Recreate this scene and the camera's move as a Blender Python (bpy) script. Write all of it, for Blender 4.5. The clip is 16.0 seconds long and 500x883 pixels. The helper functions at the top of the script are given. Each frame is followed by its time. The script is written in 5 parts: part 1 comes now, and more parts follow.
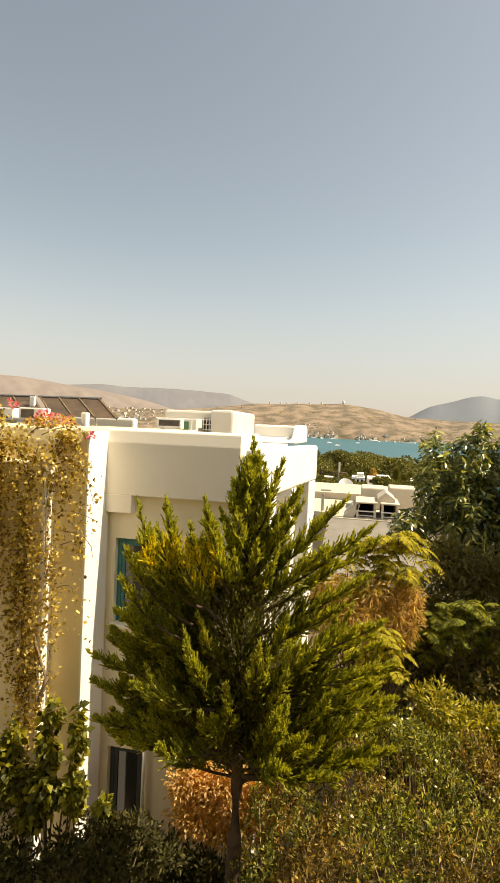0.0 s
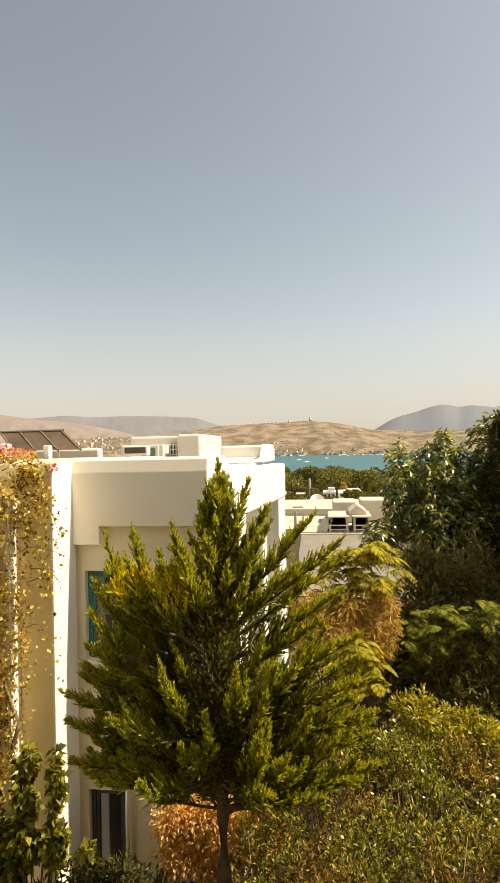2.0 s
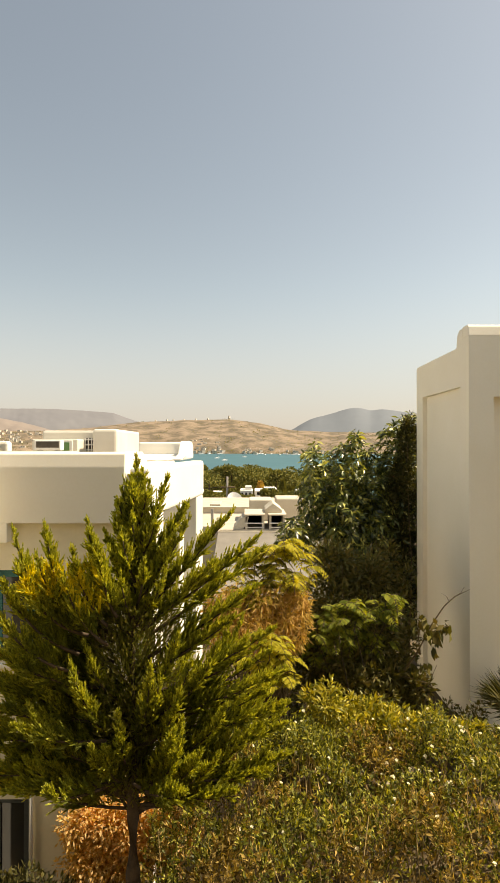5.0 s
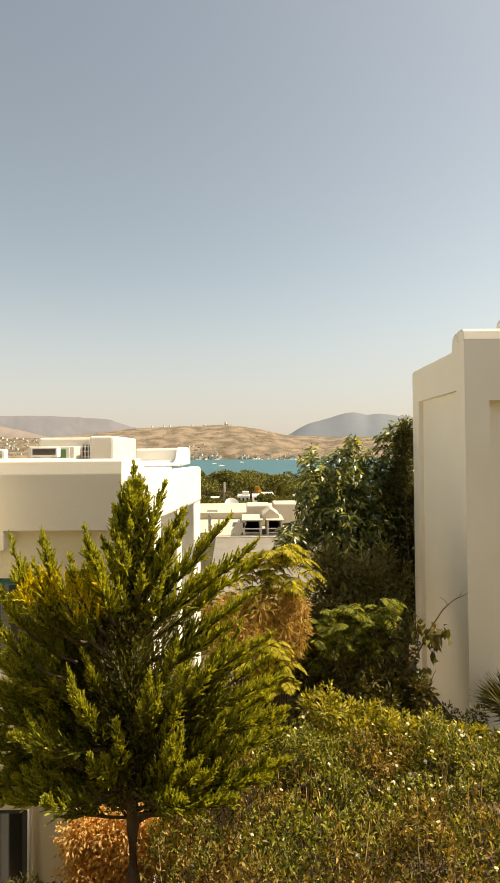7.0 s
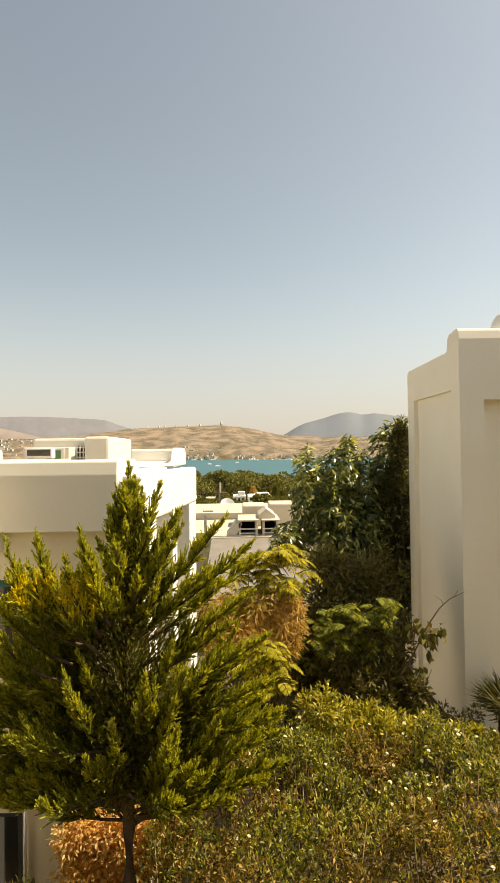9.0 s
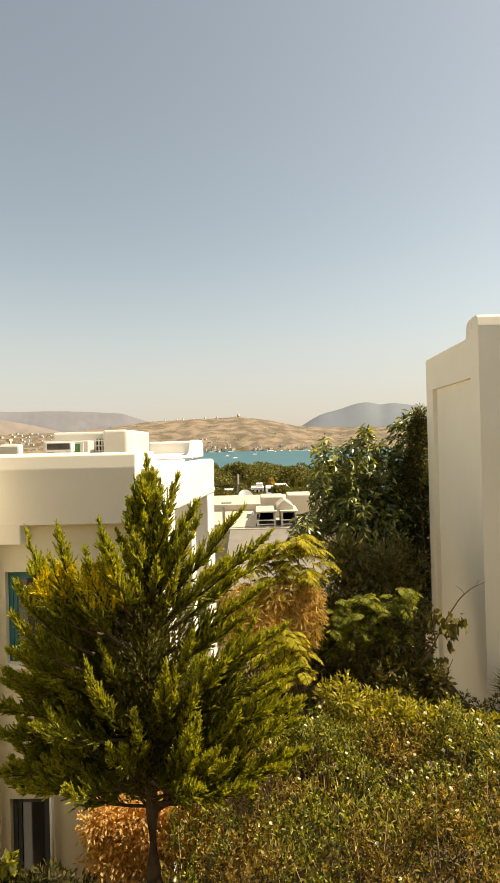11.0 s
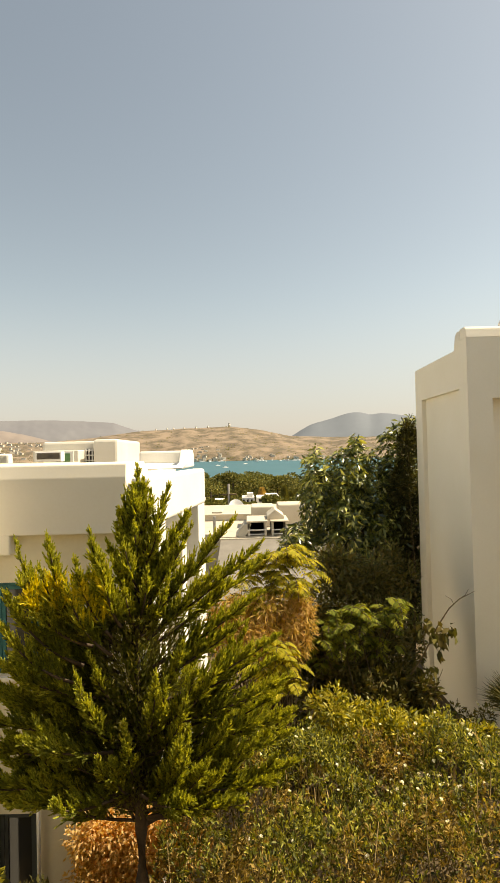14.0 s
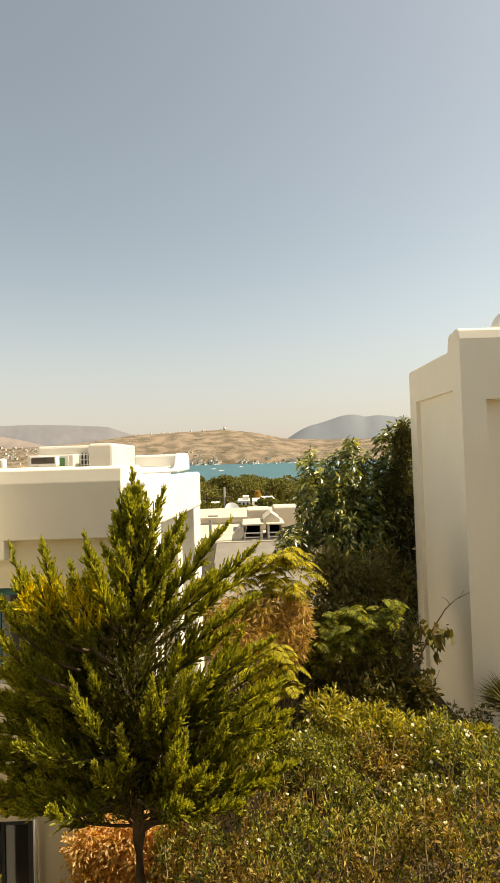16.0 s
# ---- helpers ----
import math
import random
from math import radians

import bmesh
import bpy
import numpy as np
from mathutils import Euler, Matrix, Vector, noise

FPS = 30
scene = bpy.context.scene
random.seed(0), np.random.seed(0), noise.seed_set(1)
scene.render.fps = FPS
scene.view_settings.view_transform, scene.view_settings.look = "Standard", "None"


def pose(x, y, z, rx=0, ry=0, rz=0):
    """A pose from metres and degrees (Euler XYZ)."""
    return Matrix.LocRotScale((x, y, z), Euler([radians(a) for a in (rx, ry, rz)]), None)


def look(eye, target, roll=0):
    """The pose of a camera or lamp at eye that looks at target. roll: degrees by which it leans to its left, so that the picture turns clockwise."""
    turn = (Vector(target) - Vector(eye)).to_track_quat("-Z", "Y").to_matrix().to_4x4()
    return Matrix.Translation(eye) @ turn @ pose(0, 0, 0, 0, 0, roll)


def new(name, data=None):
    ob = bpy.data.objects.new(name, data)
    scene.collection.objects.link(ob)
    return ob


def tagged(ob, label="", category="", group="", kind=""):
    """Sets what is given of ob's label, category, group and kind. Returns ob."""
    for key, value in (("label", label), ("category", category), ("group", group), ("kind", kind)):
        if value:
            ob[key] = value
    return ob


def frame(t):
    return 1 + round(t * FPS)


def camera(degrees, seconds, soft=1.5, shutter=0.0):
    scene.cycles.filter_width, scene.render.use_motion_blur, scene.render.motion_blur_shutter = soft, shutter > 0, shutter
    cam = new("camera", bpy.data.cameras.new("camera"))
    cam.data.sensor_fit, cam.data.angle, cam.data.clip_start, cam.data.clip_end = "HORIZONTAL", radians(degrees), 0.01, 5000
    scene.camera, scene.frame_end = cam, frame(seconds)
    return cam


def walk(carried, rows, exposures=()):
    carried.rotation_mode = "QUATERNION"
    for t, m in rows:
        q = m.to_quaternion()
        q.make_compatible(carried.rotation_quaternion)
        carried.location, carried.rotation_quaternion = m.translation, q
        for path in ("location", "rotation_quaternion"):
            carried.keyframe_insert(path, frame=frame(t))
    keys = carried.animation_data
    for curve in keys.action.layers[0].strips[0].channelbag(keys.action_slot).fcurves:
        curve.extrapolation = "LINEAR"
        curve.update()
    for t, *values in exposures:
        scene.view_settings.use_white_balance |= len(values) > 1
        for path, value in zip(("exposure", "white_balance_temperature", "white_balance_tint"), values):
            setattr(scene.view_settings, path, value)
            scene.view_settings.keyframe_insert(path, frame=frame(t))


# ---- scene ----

def aim(yaw, pitch, roll, eye=(0.0, 0.0, 6.7)):
    a, b = radians(yaw), radians(pitch)
    way = Vector((math.sin(a) * math.cos(b), math.cos(a) * math.cos(b), math.sin(b)))
    return look(eye, Vector(eye) + way * 10, -roll)


cam = camera(49.64, 16.0, 1.2)
walk(cam, [
    (0.0, aim(-11.74, -1.42, -2.48, (-0.050, 0.036, 6.713))),
    (0.1, aim(-12.38, -0.82, -2.10, (-0.045, 0.040, 6.712))),
    (0.2, aim(-11.95, -0.63, -1.90, (-0.040, 0.045, 6.711))),
    (0.3, aim(-12.20, -0.17, -1.60, (-0.034, 0.050, 6.710))),
    (0.4, aim(-12.45, -0.12, -0.90, (-0.029, 0.055, 6.709))),
    (0.5, aim(-12.41, -0.09, -0.43, (-0.024, 0.059, 6.708))),
    (1.0, aim(-11.34, -0.29, 0.17, (-0.014, 0.084, 6.706))),
    (1.5, aim(-11.06, 0.02, 0.72, (-0.015, 0.076, 6.707))),
    (2.0, aim(-8.52, 0.88, 1.28, (0.017, 0.042, 6.703))),
    (2.5, aim(-3.37, 1.10, 1.64, (0.022, 0.012, 6.697))),
    (3.0, aim(-1.77, 0.91, 0.72, (0.014, 0.014, 6.694))),
    (3.2, aim(0.41, 0.11, 0.16, (0.014, -0.024, 6.699))),
    (5.5, aim(0.00, 0.95, -0.00, (-0.000, -0.000, 6.700))),
    (6.0, aim(0.30, 1.28, 0.41, (-0.002, -0.014, 6.702))),
    (6.5, aim(0.44, 1.21, 0.32, (-0.004, 0.006, 6.701))),
    (7.0, aim(0.44, 1.14, 0.47, (-0.001, -0.010, 6.702))),
    (7.5, aim(0.53, 1.19, 0.46, (-0.001, -0.002, 6.693))),
    (8.0, aim(0.75, 1.19, 0.46, (-0.005, 0.003, 6.700))),
    (10.3, aim(0.62, 0.74, 1.17, (0.009, 0.006, 6.703))),
    (10.5, aim(-0.57, 0.57, 1.24, (0.006, -0.008, 6.702))),
    (11.0, aim(-0.95, 0.30, 1.39, (0.007, 0.013, 6.693))),
    (11.5, aim(-0.51, 0.36, 1.41, (0.007, 0.013, 6.693))),
    (12.0, aim(0.17, 0.85, 1.72, (0.011, 0.003, 6.692))),
    (12.5, aim(0.50, 1.16, 1.89, (0.009, -0.006, 6.695))),
    (13.0, aim(0.52, 0.70, 1.58, (0.009, 0.002, 6.701))),
    (13.5, aim(0.29, 1.07, 1.66, (0.012, -0.011, 6.700))),
    (14.0, aim(0.05, 1.29, 1.31, (0.007, -0.016, 6.699))),
    (14.5, aim(0.29, 1.55, 0.88, (0.008, -0.019, 6.693))),
    (15.0, aim(0.65, 1.54, 1.34, (0.007, -0.012, 6.692))),
    (15.5, aim(0.72, 1.60, 1.43, (0.011, -0.015, 6.690))),
    (16.0, aim(0.55, 1.60, 1.78, (0.012, -0.019, 6.695))),
], [(0.0, 0.69, 8700, 10), (11.5, 0.69, 8700, 9), (12.5, 0.69, 8700, 6), (13.5, 0.69, 8700, 6), (14.2, 0.69, 8700, 9), (16.0, 0.69, 8700, 9)])

# ---- world, sun ----
SUN_AZ, SUN_EL = 83.0, 54.0      # clockwise from +y, above the horizon
world = bpy.data.worlds.new("world")
scene.world = world
world.use_nodes = True
wn = world.node_tree
sky = wn.nodes.new("ShaderNodeTexSky")
sky.sky_type = "NISHITA"
sky.sun_disc = False
sky.sun_elevation, sky.sun_rotation = radians(SUN_EL), radians(SUN_AZ)
sky.air_density, sky.dust_density, sky.ozone_density = 1.0, 1.0, 1.0
soft_sky = wn.nodes.new("ShaderNodeHueSaturation")     # summer haze: a paler sky
soft_sky.inputs["Hue"].default_value = 0.494
soft_sky.inputs["Saturation"].default_value = 0.8
wn.links.new(sky.outputs[0], soft_sky.inputs["Color"])
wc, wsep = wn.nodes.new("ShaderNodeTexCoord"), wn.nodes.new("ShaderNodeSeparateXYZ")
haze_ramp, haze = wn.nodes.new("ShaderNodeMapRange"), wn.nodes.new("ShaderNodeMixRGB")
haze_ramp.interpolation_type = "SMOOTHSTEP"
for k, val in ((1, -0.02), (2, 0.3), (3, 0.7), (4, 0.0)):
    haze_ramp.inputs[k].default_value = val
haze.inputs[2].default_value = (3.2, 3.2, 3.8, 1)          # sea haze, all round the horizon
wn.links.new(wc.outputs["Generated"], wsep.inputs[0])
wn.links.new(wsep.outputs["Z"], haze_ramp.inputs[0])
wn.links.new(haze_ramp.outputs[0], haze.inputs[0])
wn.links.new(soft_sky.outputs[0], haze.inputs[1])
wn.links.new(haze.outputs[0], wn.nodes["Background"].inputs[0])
wn.nodes["Background"].inputs[1].default_value = 0.107
sun = new("sun", bpy.data.lights.new("sun", "SUN"))
sun.data.energy, sun.data.angle, sun.data.color = 5.0, radians(0.53), (1.0, 0.96, 0.9)
s_dir = Vector((math.sin(radians(SUN_AZ)) * math.cos(radians(SUN_EL)), math.cos(radians(SUN_AZ)) * math.cos(radians(SUN_EL)), math.sin(radians(SUN_EL))))
sun.matrix_world = look(s_dir * 60, (0, 0, 0))


# ---- materials ----
def mat(name, col, col2=None, rough=0.85, scale=3.0, bump=0.15, fine=60.0, metal=0.0, contrast=0.5):
    """Plain surface with two scales of variation and a fine relief."""
    m = bpy.data.materials.new(name)
    m.use_nodes = True
    nt = m.node_tree
    p = nt.nodes["Principled BSDF"]
    tc = nt.nodes.new("ShaderNodeTexCoord")
    n1, n2 = nt.nodes.new("ShaderNodeTexNoise"), nt.nodes.new("ShaderNodeTexNoise")
    n1.inputs["Scale"].default_value, n1.inputs["Detail"].default_value = scale, 6
    n2.inputs["Scale"].default_value, n2.inputs["Detail"].default_value = fine, 4
    mix = nt.nodes.new("ShaderNodeMath")
    mix.operation = "MULTIPLY_ADD"
    mix.inputs[1].default_value = 0.35
    ramp = nt.nodes.new("ShaderNodeValToRGB")
    c2 = col2 or tuple(c * 0.8 for c in col)
    ramp.color_ramp.elements[0].color = (*c2, 1)
    ramp.color_ramp.elements[1].color = (*col, 1)
    ramp.color_ramp.elements[0].position = 0.68 - contrast * 0.4
    ramp.color_ramp.elements[1].position = 0.68 + contrast * 0.4
    for n in (n1, n2):
        nt.links.new(tc.outputs["Object"], n.inputs["Vector"])
    nt.links.new(n2.outputs[0], mix.inputs[0])
    nt.links.new(n1.outputs[0], mix.inputs[2])
    nt.links.new(mix.outputs[0], ramp.inputs[0])
    nt.links.new(ramp.outputs[0], p.inputs["Base Color"])
    p.inputs["Roughness"].default_value, p.inputs["Metallic"].default_value = rough, metal
    p.inputs["Specular IOR Level"].default_value = 0.3
    if bump:
        b = nt.nodes.new("ShaderNodeBump")
        b.inputs["Strength"].default_value, b.inputs["Distance"].default_value = bump, 0.02
        nt.links.new(mix.outputs[0], b.inputs["Height"])
        nt.links.new(b.outputs[0], p.inputs["Normal"])
    return m


def leaf_mat(name, cols, rough=0.45, trans=0.35, spec=0.4):
    """Leaves: colour differs from leaf to leaf, part of the light shines through."""
    m = bpy.data.materials.new(name)
    m.use_nodes = True
    nt = m.node_tree
    p = nt.nodes["Principled BSDF"]
    geo = nt.nodes.new("ShaderNodeNewGeometry")
    ramp = nt.nodes.new("ShaderNodeValToRGB")
    els = ramp.color_ramp.elements
    while len(els) < len(cols):
        els.new(0.5)
    for k, c in enumerate(cols):
        els[k].position = k / (len(cols) - 1)
        els[k].color = (*c, 1)
    nt.links.new(geo.outputs["Random Per Island"], ramp.inputs[0])
    nt.links.new(ramp.outputs[0], p.inputs["Base Color"])
    p.inputs["Roughness"].default_value = rough
    p.inputs["Specular IOR Level"].default_value = spec
    tr = nt.nodes.new("ShaderNodeBsdfTranslucent")
    gain = nt.nodes.new("ShaderNodeMixRGB")
    gain.blend_type = "MULTIPLY"
    gain.inputs[0].default_value = 1.0
    gain.inputs[2].default_value = (1.5, 1.35, 0.5, 1)
    nt.links.new(ramp.outputs[0], gain.inputs[1])
    nt.links.new(gain.outputs[0], tr.inputs[0])
    mx = nt.nodes.new("ShaderNodeMixShader")
    mx.inputs[0].default_value = trans
    nt.links.new(p.outputs[0], mx.inputs[1])
    nt.links.new(tr.outputs[0], mx.inputs[2])
    nt.links.new(mx.outputs[0], nt.nodes["Material Output"].inputs[0])
    return m


M_PLASTER = mat("white_plaster", (0.83, 0.8, 0.73), (0.78, 0.745, 0.66), 0.9, 0.9, 0.12, 25)
# Ochre stands in for warm light bounced onto the wing wall.
M_PLASTER_BOUNCE = mat("bounce_tinted_plaster", (0.84, 0.71, 0.43), (0.74, 0.6, 0.33), 0.92, 1.2, 0.15, 30)
# One even tone, duller than the near white plaster.
M_FARPLASTER = mat("dull_tan_plaster", (0.6, 0.54, 0.43), (0.5, 0.44, 0.34), 0.9, 0.7, 0.1, 12)
M_WARM = mat("warm_white_plaster", (0.87, 0.81, 0.69), (0.83, 0.765, 0.63), 0.9, 0.8, 0.12, 25)
M_REAR = mat("dull_white_plaster", (0.7, 0.66, 0.575), (0.62, 0.58, 0.49), 0.9, 0.9, 0.12, 25)
# Cream stands in for the yellow ground bounce below the parapet.
M_GLOW_CREAM = mat("glow_tinted_plaster", (0.8, 0.72, 0.54), (0.73, 0.64, 0.46), 0.9, 0.9, 0.12, 25)
M_ROOF = mat("roof_screed", (0.55, 0.48, 0.38), (0.42, 0.37, 0.3), 0.95, 1.5, 0.2, 40)
M_TEAL = mat("teal_paint", (0.05, 0.2, 0.19), (0.03, 0.14, 0.14), 0.5, 4, 0.05, 80)
M_DARK = mat("dark_interior", (0.03, 0.025, 0.02), None, 0.8, 3, 0)
M_BARK = mat("bark", (0.11, 0.075, 0.05), (0.05, 0.034, 0.022), 0.95, 8, 0.6, 60)
M_SOIL = mat("soil", (0.12, 0.085, 0.045), (0.06, 0.042, 0.022), 0.95, 1.5, 0.5, 30)
M_METAL = mat("grey_metal", (0.45, 0.44, 0.42), (0.3, 0.29, 0.28), 0.45, 6, 0.05, 60, 0.8)
M_WHITE = mat("white_paint", (0.8, 0.78, 0.74), (0.7, 0.68, 0.64), 0.6, 4, 0.03, 60)
M_HILL = mat("dry_hill", (0.25, 0.188, 0.13), (0.12, 0.096, 0.064), 0.95, 0.022, 0.0, 0.13, 0, 0.26)
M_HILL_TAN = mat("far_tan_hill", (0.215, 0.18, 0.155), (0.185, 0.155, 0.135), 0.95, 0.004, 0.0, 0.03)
# Distance haze is mixed into the ridge and mountain colours.
M_RIDGE = mat("haze_tinted_ridge", (0.17, 0.17, 0.175), (0.15, 0.15, 0.16), 0.95, 0.003, 0.0, 0.02)
M_MTN = mat("haze_tinted_mountain", (0.165, 0.185, 0.205), (0.15, 0.168, 0.188), 0.95, 0.003, 0.0, 0.02)


def water_mat():
    m = bpy.data.materials.new("sea_water")
    m.use_nodes = True
    nt = m.node_tree
    p = nt.nodes["Principled BSDF"]
    tc = nt.nodes.new("ShaderNodeTexCoord")
    n = nt.nodes.new("ShaderNodeTexNoise")
    n.inputs["Scale"].default_value, n.inputs["Detail"].default_value = 0.02, 8
    ramp = nt.nodes.new("ShaderNodeValToRGB")
    ramp.color_ramp.elements[0].color = (0.03, 0.095, 0.115, 1)
    ramp.color_ramp.elements[1].color = (0.055, 0.145, 0.165, 1)
    nt.links.new(tc.outputs["Object"], n.inputs["Vector"])
    nt.links.new(n.outputs[0], ramp.inputs[0])
    nt.links.new(ramp.outputs[0], p.inputs["Base Color"])
    p.inputs["Roughness"].default_value = 0.5
    p.inputs["Specular IOR Level"].default_value = 0.15
    return m


M_SEA = water_mat()


# ---- building blocks ----
def mesh_from(name, verts, faces, material=None, smooth=False):
    me = bpy.data.meshes.new(name)
    me.from_pydata(verts, [], faces)
    me.update()
    if material:
        me.materials.append(material)
    if smooth:
        me.polygons.foreach_set("use_smooth", [True] * len(me.polygons))
    return me


def part(name, bm, material, parent, label=""):
    """Links a bmesh, or a mesh, as one mesh object under a thing or a part."""
    if isinstance(bm, bmesh.types.BMesh):
        me = bpy.data.meshes.new(name)
        bm.to_mesh(me)
        bm.free()
    else:
        me = bm
    if not me.materials:
        me.materials.append(material)
    ob = new(name, me)
    if parent:
        ob.parent = parent
        ob.matrix_parent_inverse = parent.matrix_basis.inverted()
    return tagged(ob, label)


def thing(name, at, label, category, group="", kind=""):
    ob = new(name)
    ob.empty_display_size = 0.2
    ob.location = at
    return tagged(ob, label, category, group, kind)


def box(x0, x1, y0, y1, z0, z1, bevel=0.02, turn=None, segments=2):
    bm = bmesh.new()
    bmesh.ops.create_cube(bm, size=1)
    bmesh.ops.transform(bm, matrix=Matrix.Translation(((x0 + x1) / 2, (y0 + y1) / 2, (z0 + z1) / 2)) @ Matrix.Diagonal((x1 - x0, y1 - y0, z1 - z0, 1)), verts=bm.verts)
    if bevel:
        bmesh.ops.bevel(bm, geom=bm.edges[:], offset=bevel, segments=segments, affect="EDGES", profile=0.5)
    if turn:
        bmesh.ops.transform(bm, matrix=turn, verts=bm.verts)
    return bm


def join(*bms):
    out = bms[0]
    for b in bms[1:]:
        me = bpy.data.meshes.new("tmp")
        b.to_mesh(me)
        b.free()
        out.from_mesh(me)
        bpy.data.meshes.remove(me)
    return out


def prism(profile, axis, a0, a1, bevel=0.02):
    """A profile extruded along x (profile in y, z) or along y (profile in x, z) or z (profile in x, y)."""
    bm = bmesh.new()
    def at(a, p):
        return {"x": (a, p[0], p[1]), "y": (p[0], a, p[1]), "z": (p[0], p[1], a)}[axis]
    lo = [bm.verts.new(at(a0, p)) for p in profile]
    hi = [bm.verts.new(at(a1, p)) for p in profile]
    bm.faces.new(lo)
    bm.faces.new(hi[::-1])
    n = len(profile)
    for k in range(n):
        bm.faces.new((lo[k], hi[k], hi[(k + 1) % n], lo[(k + 1) % n]))
    bmesh.ops.recalc_face_normals(bm, faces=bm.faces[:])
    if bevel:
        bmesh.ops.bevel(bm, geom=bm.edges[:], offset=bevel, segments=2, affect="EDGES", profile=0.5)
    return bm


def tube(points, radii, sides=7):
    """A tapered limb along points."""
    bm = bmesh.new()
    rings = []
    pts = [Vector(p) for p in points]
    for k, p in enumerate(pts):
        d = (pts[min(k + 1, len(pts) - 1)] - pts[max(k - 1, 0)]).normalized()
        q = d.to_track_quat("Z", "Y")
        rings.append([bm.verts.new(p + q @ Vector((math.cos(a) * radii[k], math.sin(a) * radii[k], 0))) for a in [2 * math.pi * s / sides for s in range(sides)]])
    for a, b in zip(rings, rings[1:]):
        for s in range(sides):
            f = bm.faces.new((a[s], a[(s + 1) % sides], b[(s + 1) % sides], b[s]))
            f.smooth = True
    bm.faces.new(rings[0][::-1])
    bm.faces.new(rings[-1])
    return bm


def tubes(lines, sides=6):
    """Many tapered limbs in one mesh: lines of (points, radii)."""
    verts, faces = [], []
    for points, radii in lines:
        pts = [Vector(p) for p in points]
        base = len(verts)
        for k, p in enumerate(pts):
            d = (pts[min(k + 1, len(pts) - 1)] - pts[max(k - 1, 0)]).normalized()
            q = d.to_track_quat("Z", "Y")
            for s in range(sides):
                a = 2 * math.pi * s / sides
                verts.append(p + q @ Vector((math.cos(a) * radii[k], math.sin(a) * radii[k], 0)))
        for k in range(len(pts) - 1):
            for s in range(sides):
                t = (s + 1) % sides
                faces.append((base + k * sides + s, base + k * sides + t, base + (k + 1) * sides + t, base + (k + 1) * sides + s))
    return mesh_from("limbs", [tuple(v) for v in verts], faces, None, True)


def limbs(parent, name, lines, material, keep=24, sides=6):
    """The first limbs one by one, the thin rest joined."""
    for points, radii in lines[:keep]:
        part(name, tubes([(points, radii)], sides), material, parent)
    if lines[keep:]:
        tagged(part("twig_growth", tubes(lines[keep:], 4), material, parent), kind="stuff")


def unit(a):
    return a / np.maximum(np.linalg.norm(a, axis=-1, keepdims=True), 1e-9)


def leaves(name, pos, way, length, width, material, fold=0.25, droop=0.15, rng=None, widest=0.5, face_up=0.6, plain=False):
    """Many folded, pointed leaves in one mesh: six corners and four triangles each, grown from pos along way."""
    n = len(pos)
    rng = rng or np.random.default_rng(1)
    way = unit(np.asarray(way, float))
    length = np.broadcast_to(length, n)[:, None]
    width = np.broadcast_to(width, n)[:, None]
    up = unit(rng.normal(size=(n, 3)) * (1 - face_up) + np.array((0, 0, 1.0)) * face_up)
    side = unit(np.cross(way, up))
    nor = np.cross(side, way)
    mid = pos + way * length * widest - nor * length * droop * 0.2
    tip = pos + way * length - nor * length * droop
    l = mid + side * width / 2 + nor * width * fold
    r = mid - side * width / 2 + nor * width * fold
    if plain:                                   # needle-like leaves: two triangles folded along the middle
        v = np.stack([pos, l, r, tip], 1).reshape(-1, 3)
        f = np.array([(0, 3, 1), (0, 2, 3)])
        faces = (f[None] + (np.arange(n) * 4)[:, None, None]).reshape(-1, 3)
    else:
        v = np.stack([pos, l, mid, r, tip], 1).reshape(-1, 3)
        f = np.array([(0, 2, 1), (0, 3, 2), (1, 2, 4), (2, 3, 4)])
        faces = (f[None] + (np.arange(n) * 5)[:, None, None]).reshape(-1, 3)
    me = bpy.data.meshes.new(name)
    me.vertices.add(len(v))
    me.vertices.foreach_set("co", v.ravel())
    me.loops.add(faces.size)
    me.loops.foreach_set("vertex_index", faces.ravel().astype(np.int32))
    me.polygons.add(len(faces))
    me.polygons.foreach_set("loop_start", np.arange(0, faces.size, 3, dtype=np.int32))
    me.update(calc_edges=True)
    me.validate()
    me.materials.append(material)
    return me


# ---- ground, sea, hills ----
def smooth(a, b, v):
    t = np.clip((v - a) / (b - a), 0, 1)
    return t * t * (3 - 2 * t)


def ground_z(x, y):
    x, y = np.asarray(x, float), np.asarray(y, float)
    near = -0.5 + 1.75 * smooth(-1.6, 1.2, x) * smooth(-2, 3, y)
    near = near + 0.08 * np.sin(x * 1.7) * np.cos(y * 1.3)
    far = -0.6 - 5.0 * smooth(14, 60, y) - 8.5 * smooth(60, 240, y)
    z = near * (1 - smooth(13, 20, y)) + far * smooth(13, 20, y)
    return z - 12 * smooth(240, 420, y)


def ground():
    ys = np.r_[np.arange(-30, 20, 0.8), np.arange(20, 60, 3), np.arange(60, 260, 12), 300, 360, 420, 900, 2000, 4800]
    xs = np.r_[-4500, -1500, -500, -200, -100, -50, np.arange(-30, 30, 1.0), 30, 50, 100, 200, 500, 1500, 4500]
    X, Y = np.meshgrid(xs, ys)
    Z = ground_z(X, Y)
    w = len(xs)
    faces = [(j * w + i, j * w + i + 1, (j + 1) * w + i + 1, (j + 1) * w + i) for j in range(len(ys) - 1) for i in range(w - 1)]
    me = mesh_from("ground", np.stack([X, Y, Z], -1).reshape(-1, 3).tolist(), faces, M_SOIL, True)
    return tagged(new("ground", me), "dry brown garden soil sloping to the shore", "ground", kind="structure")


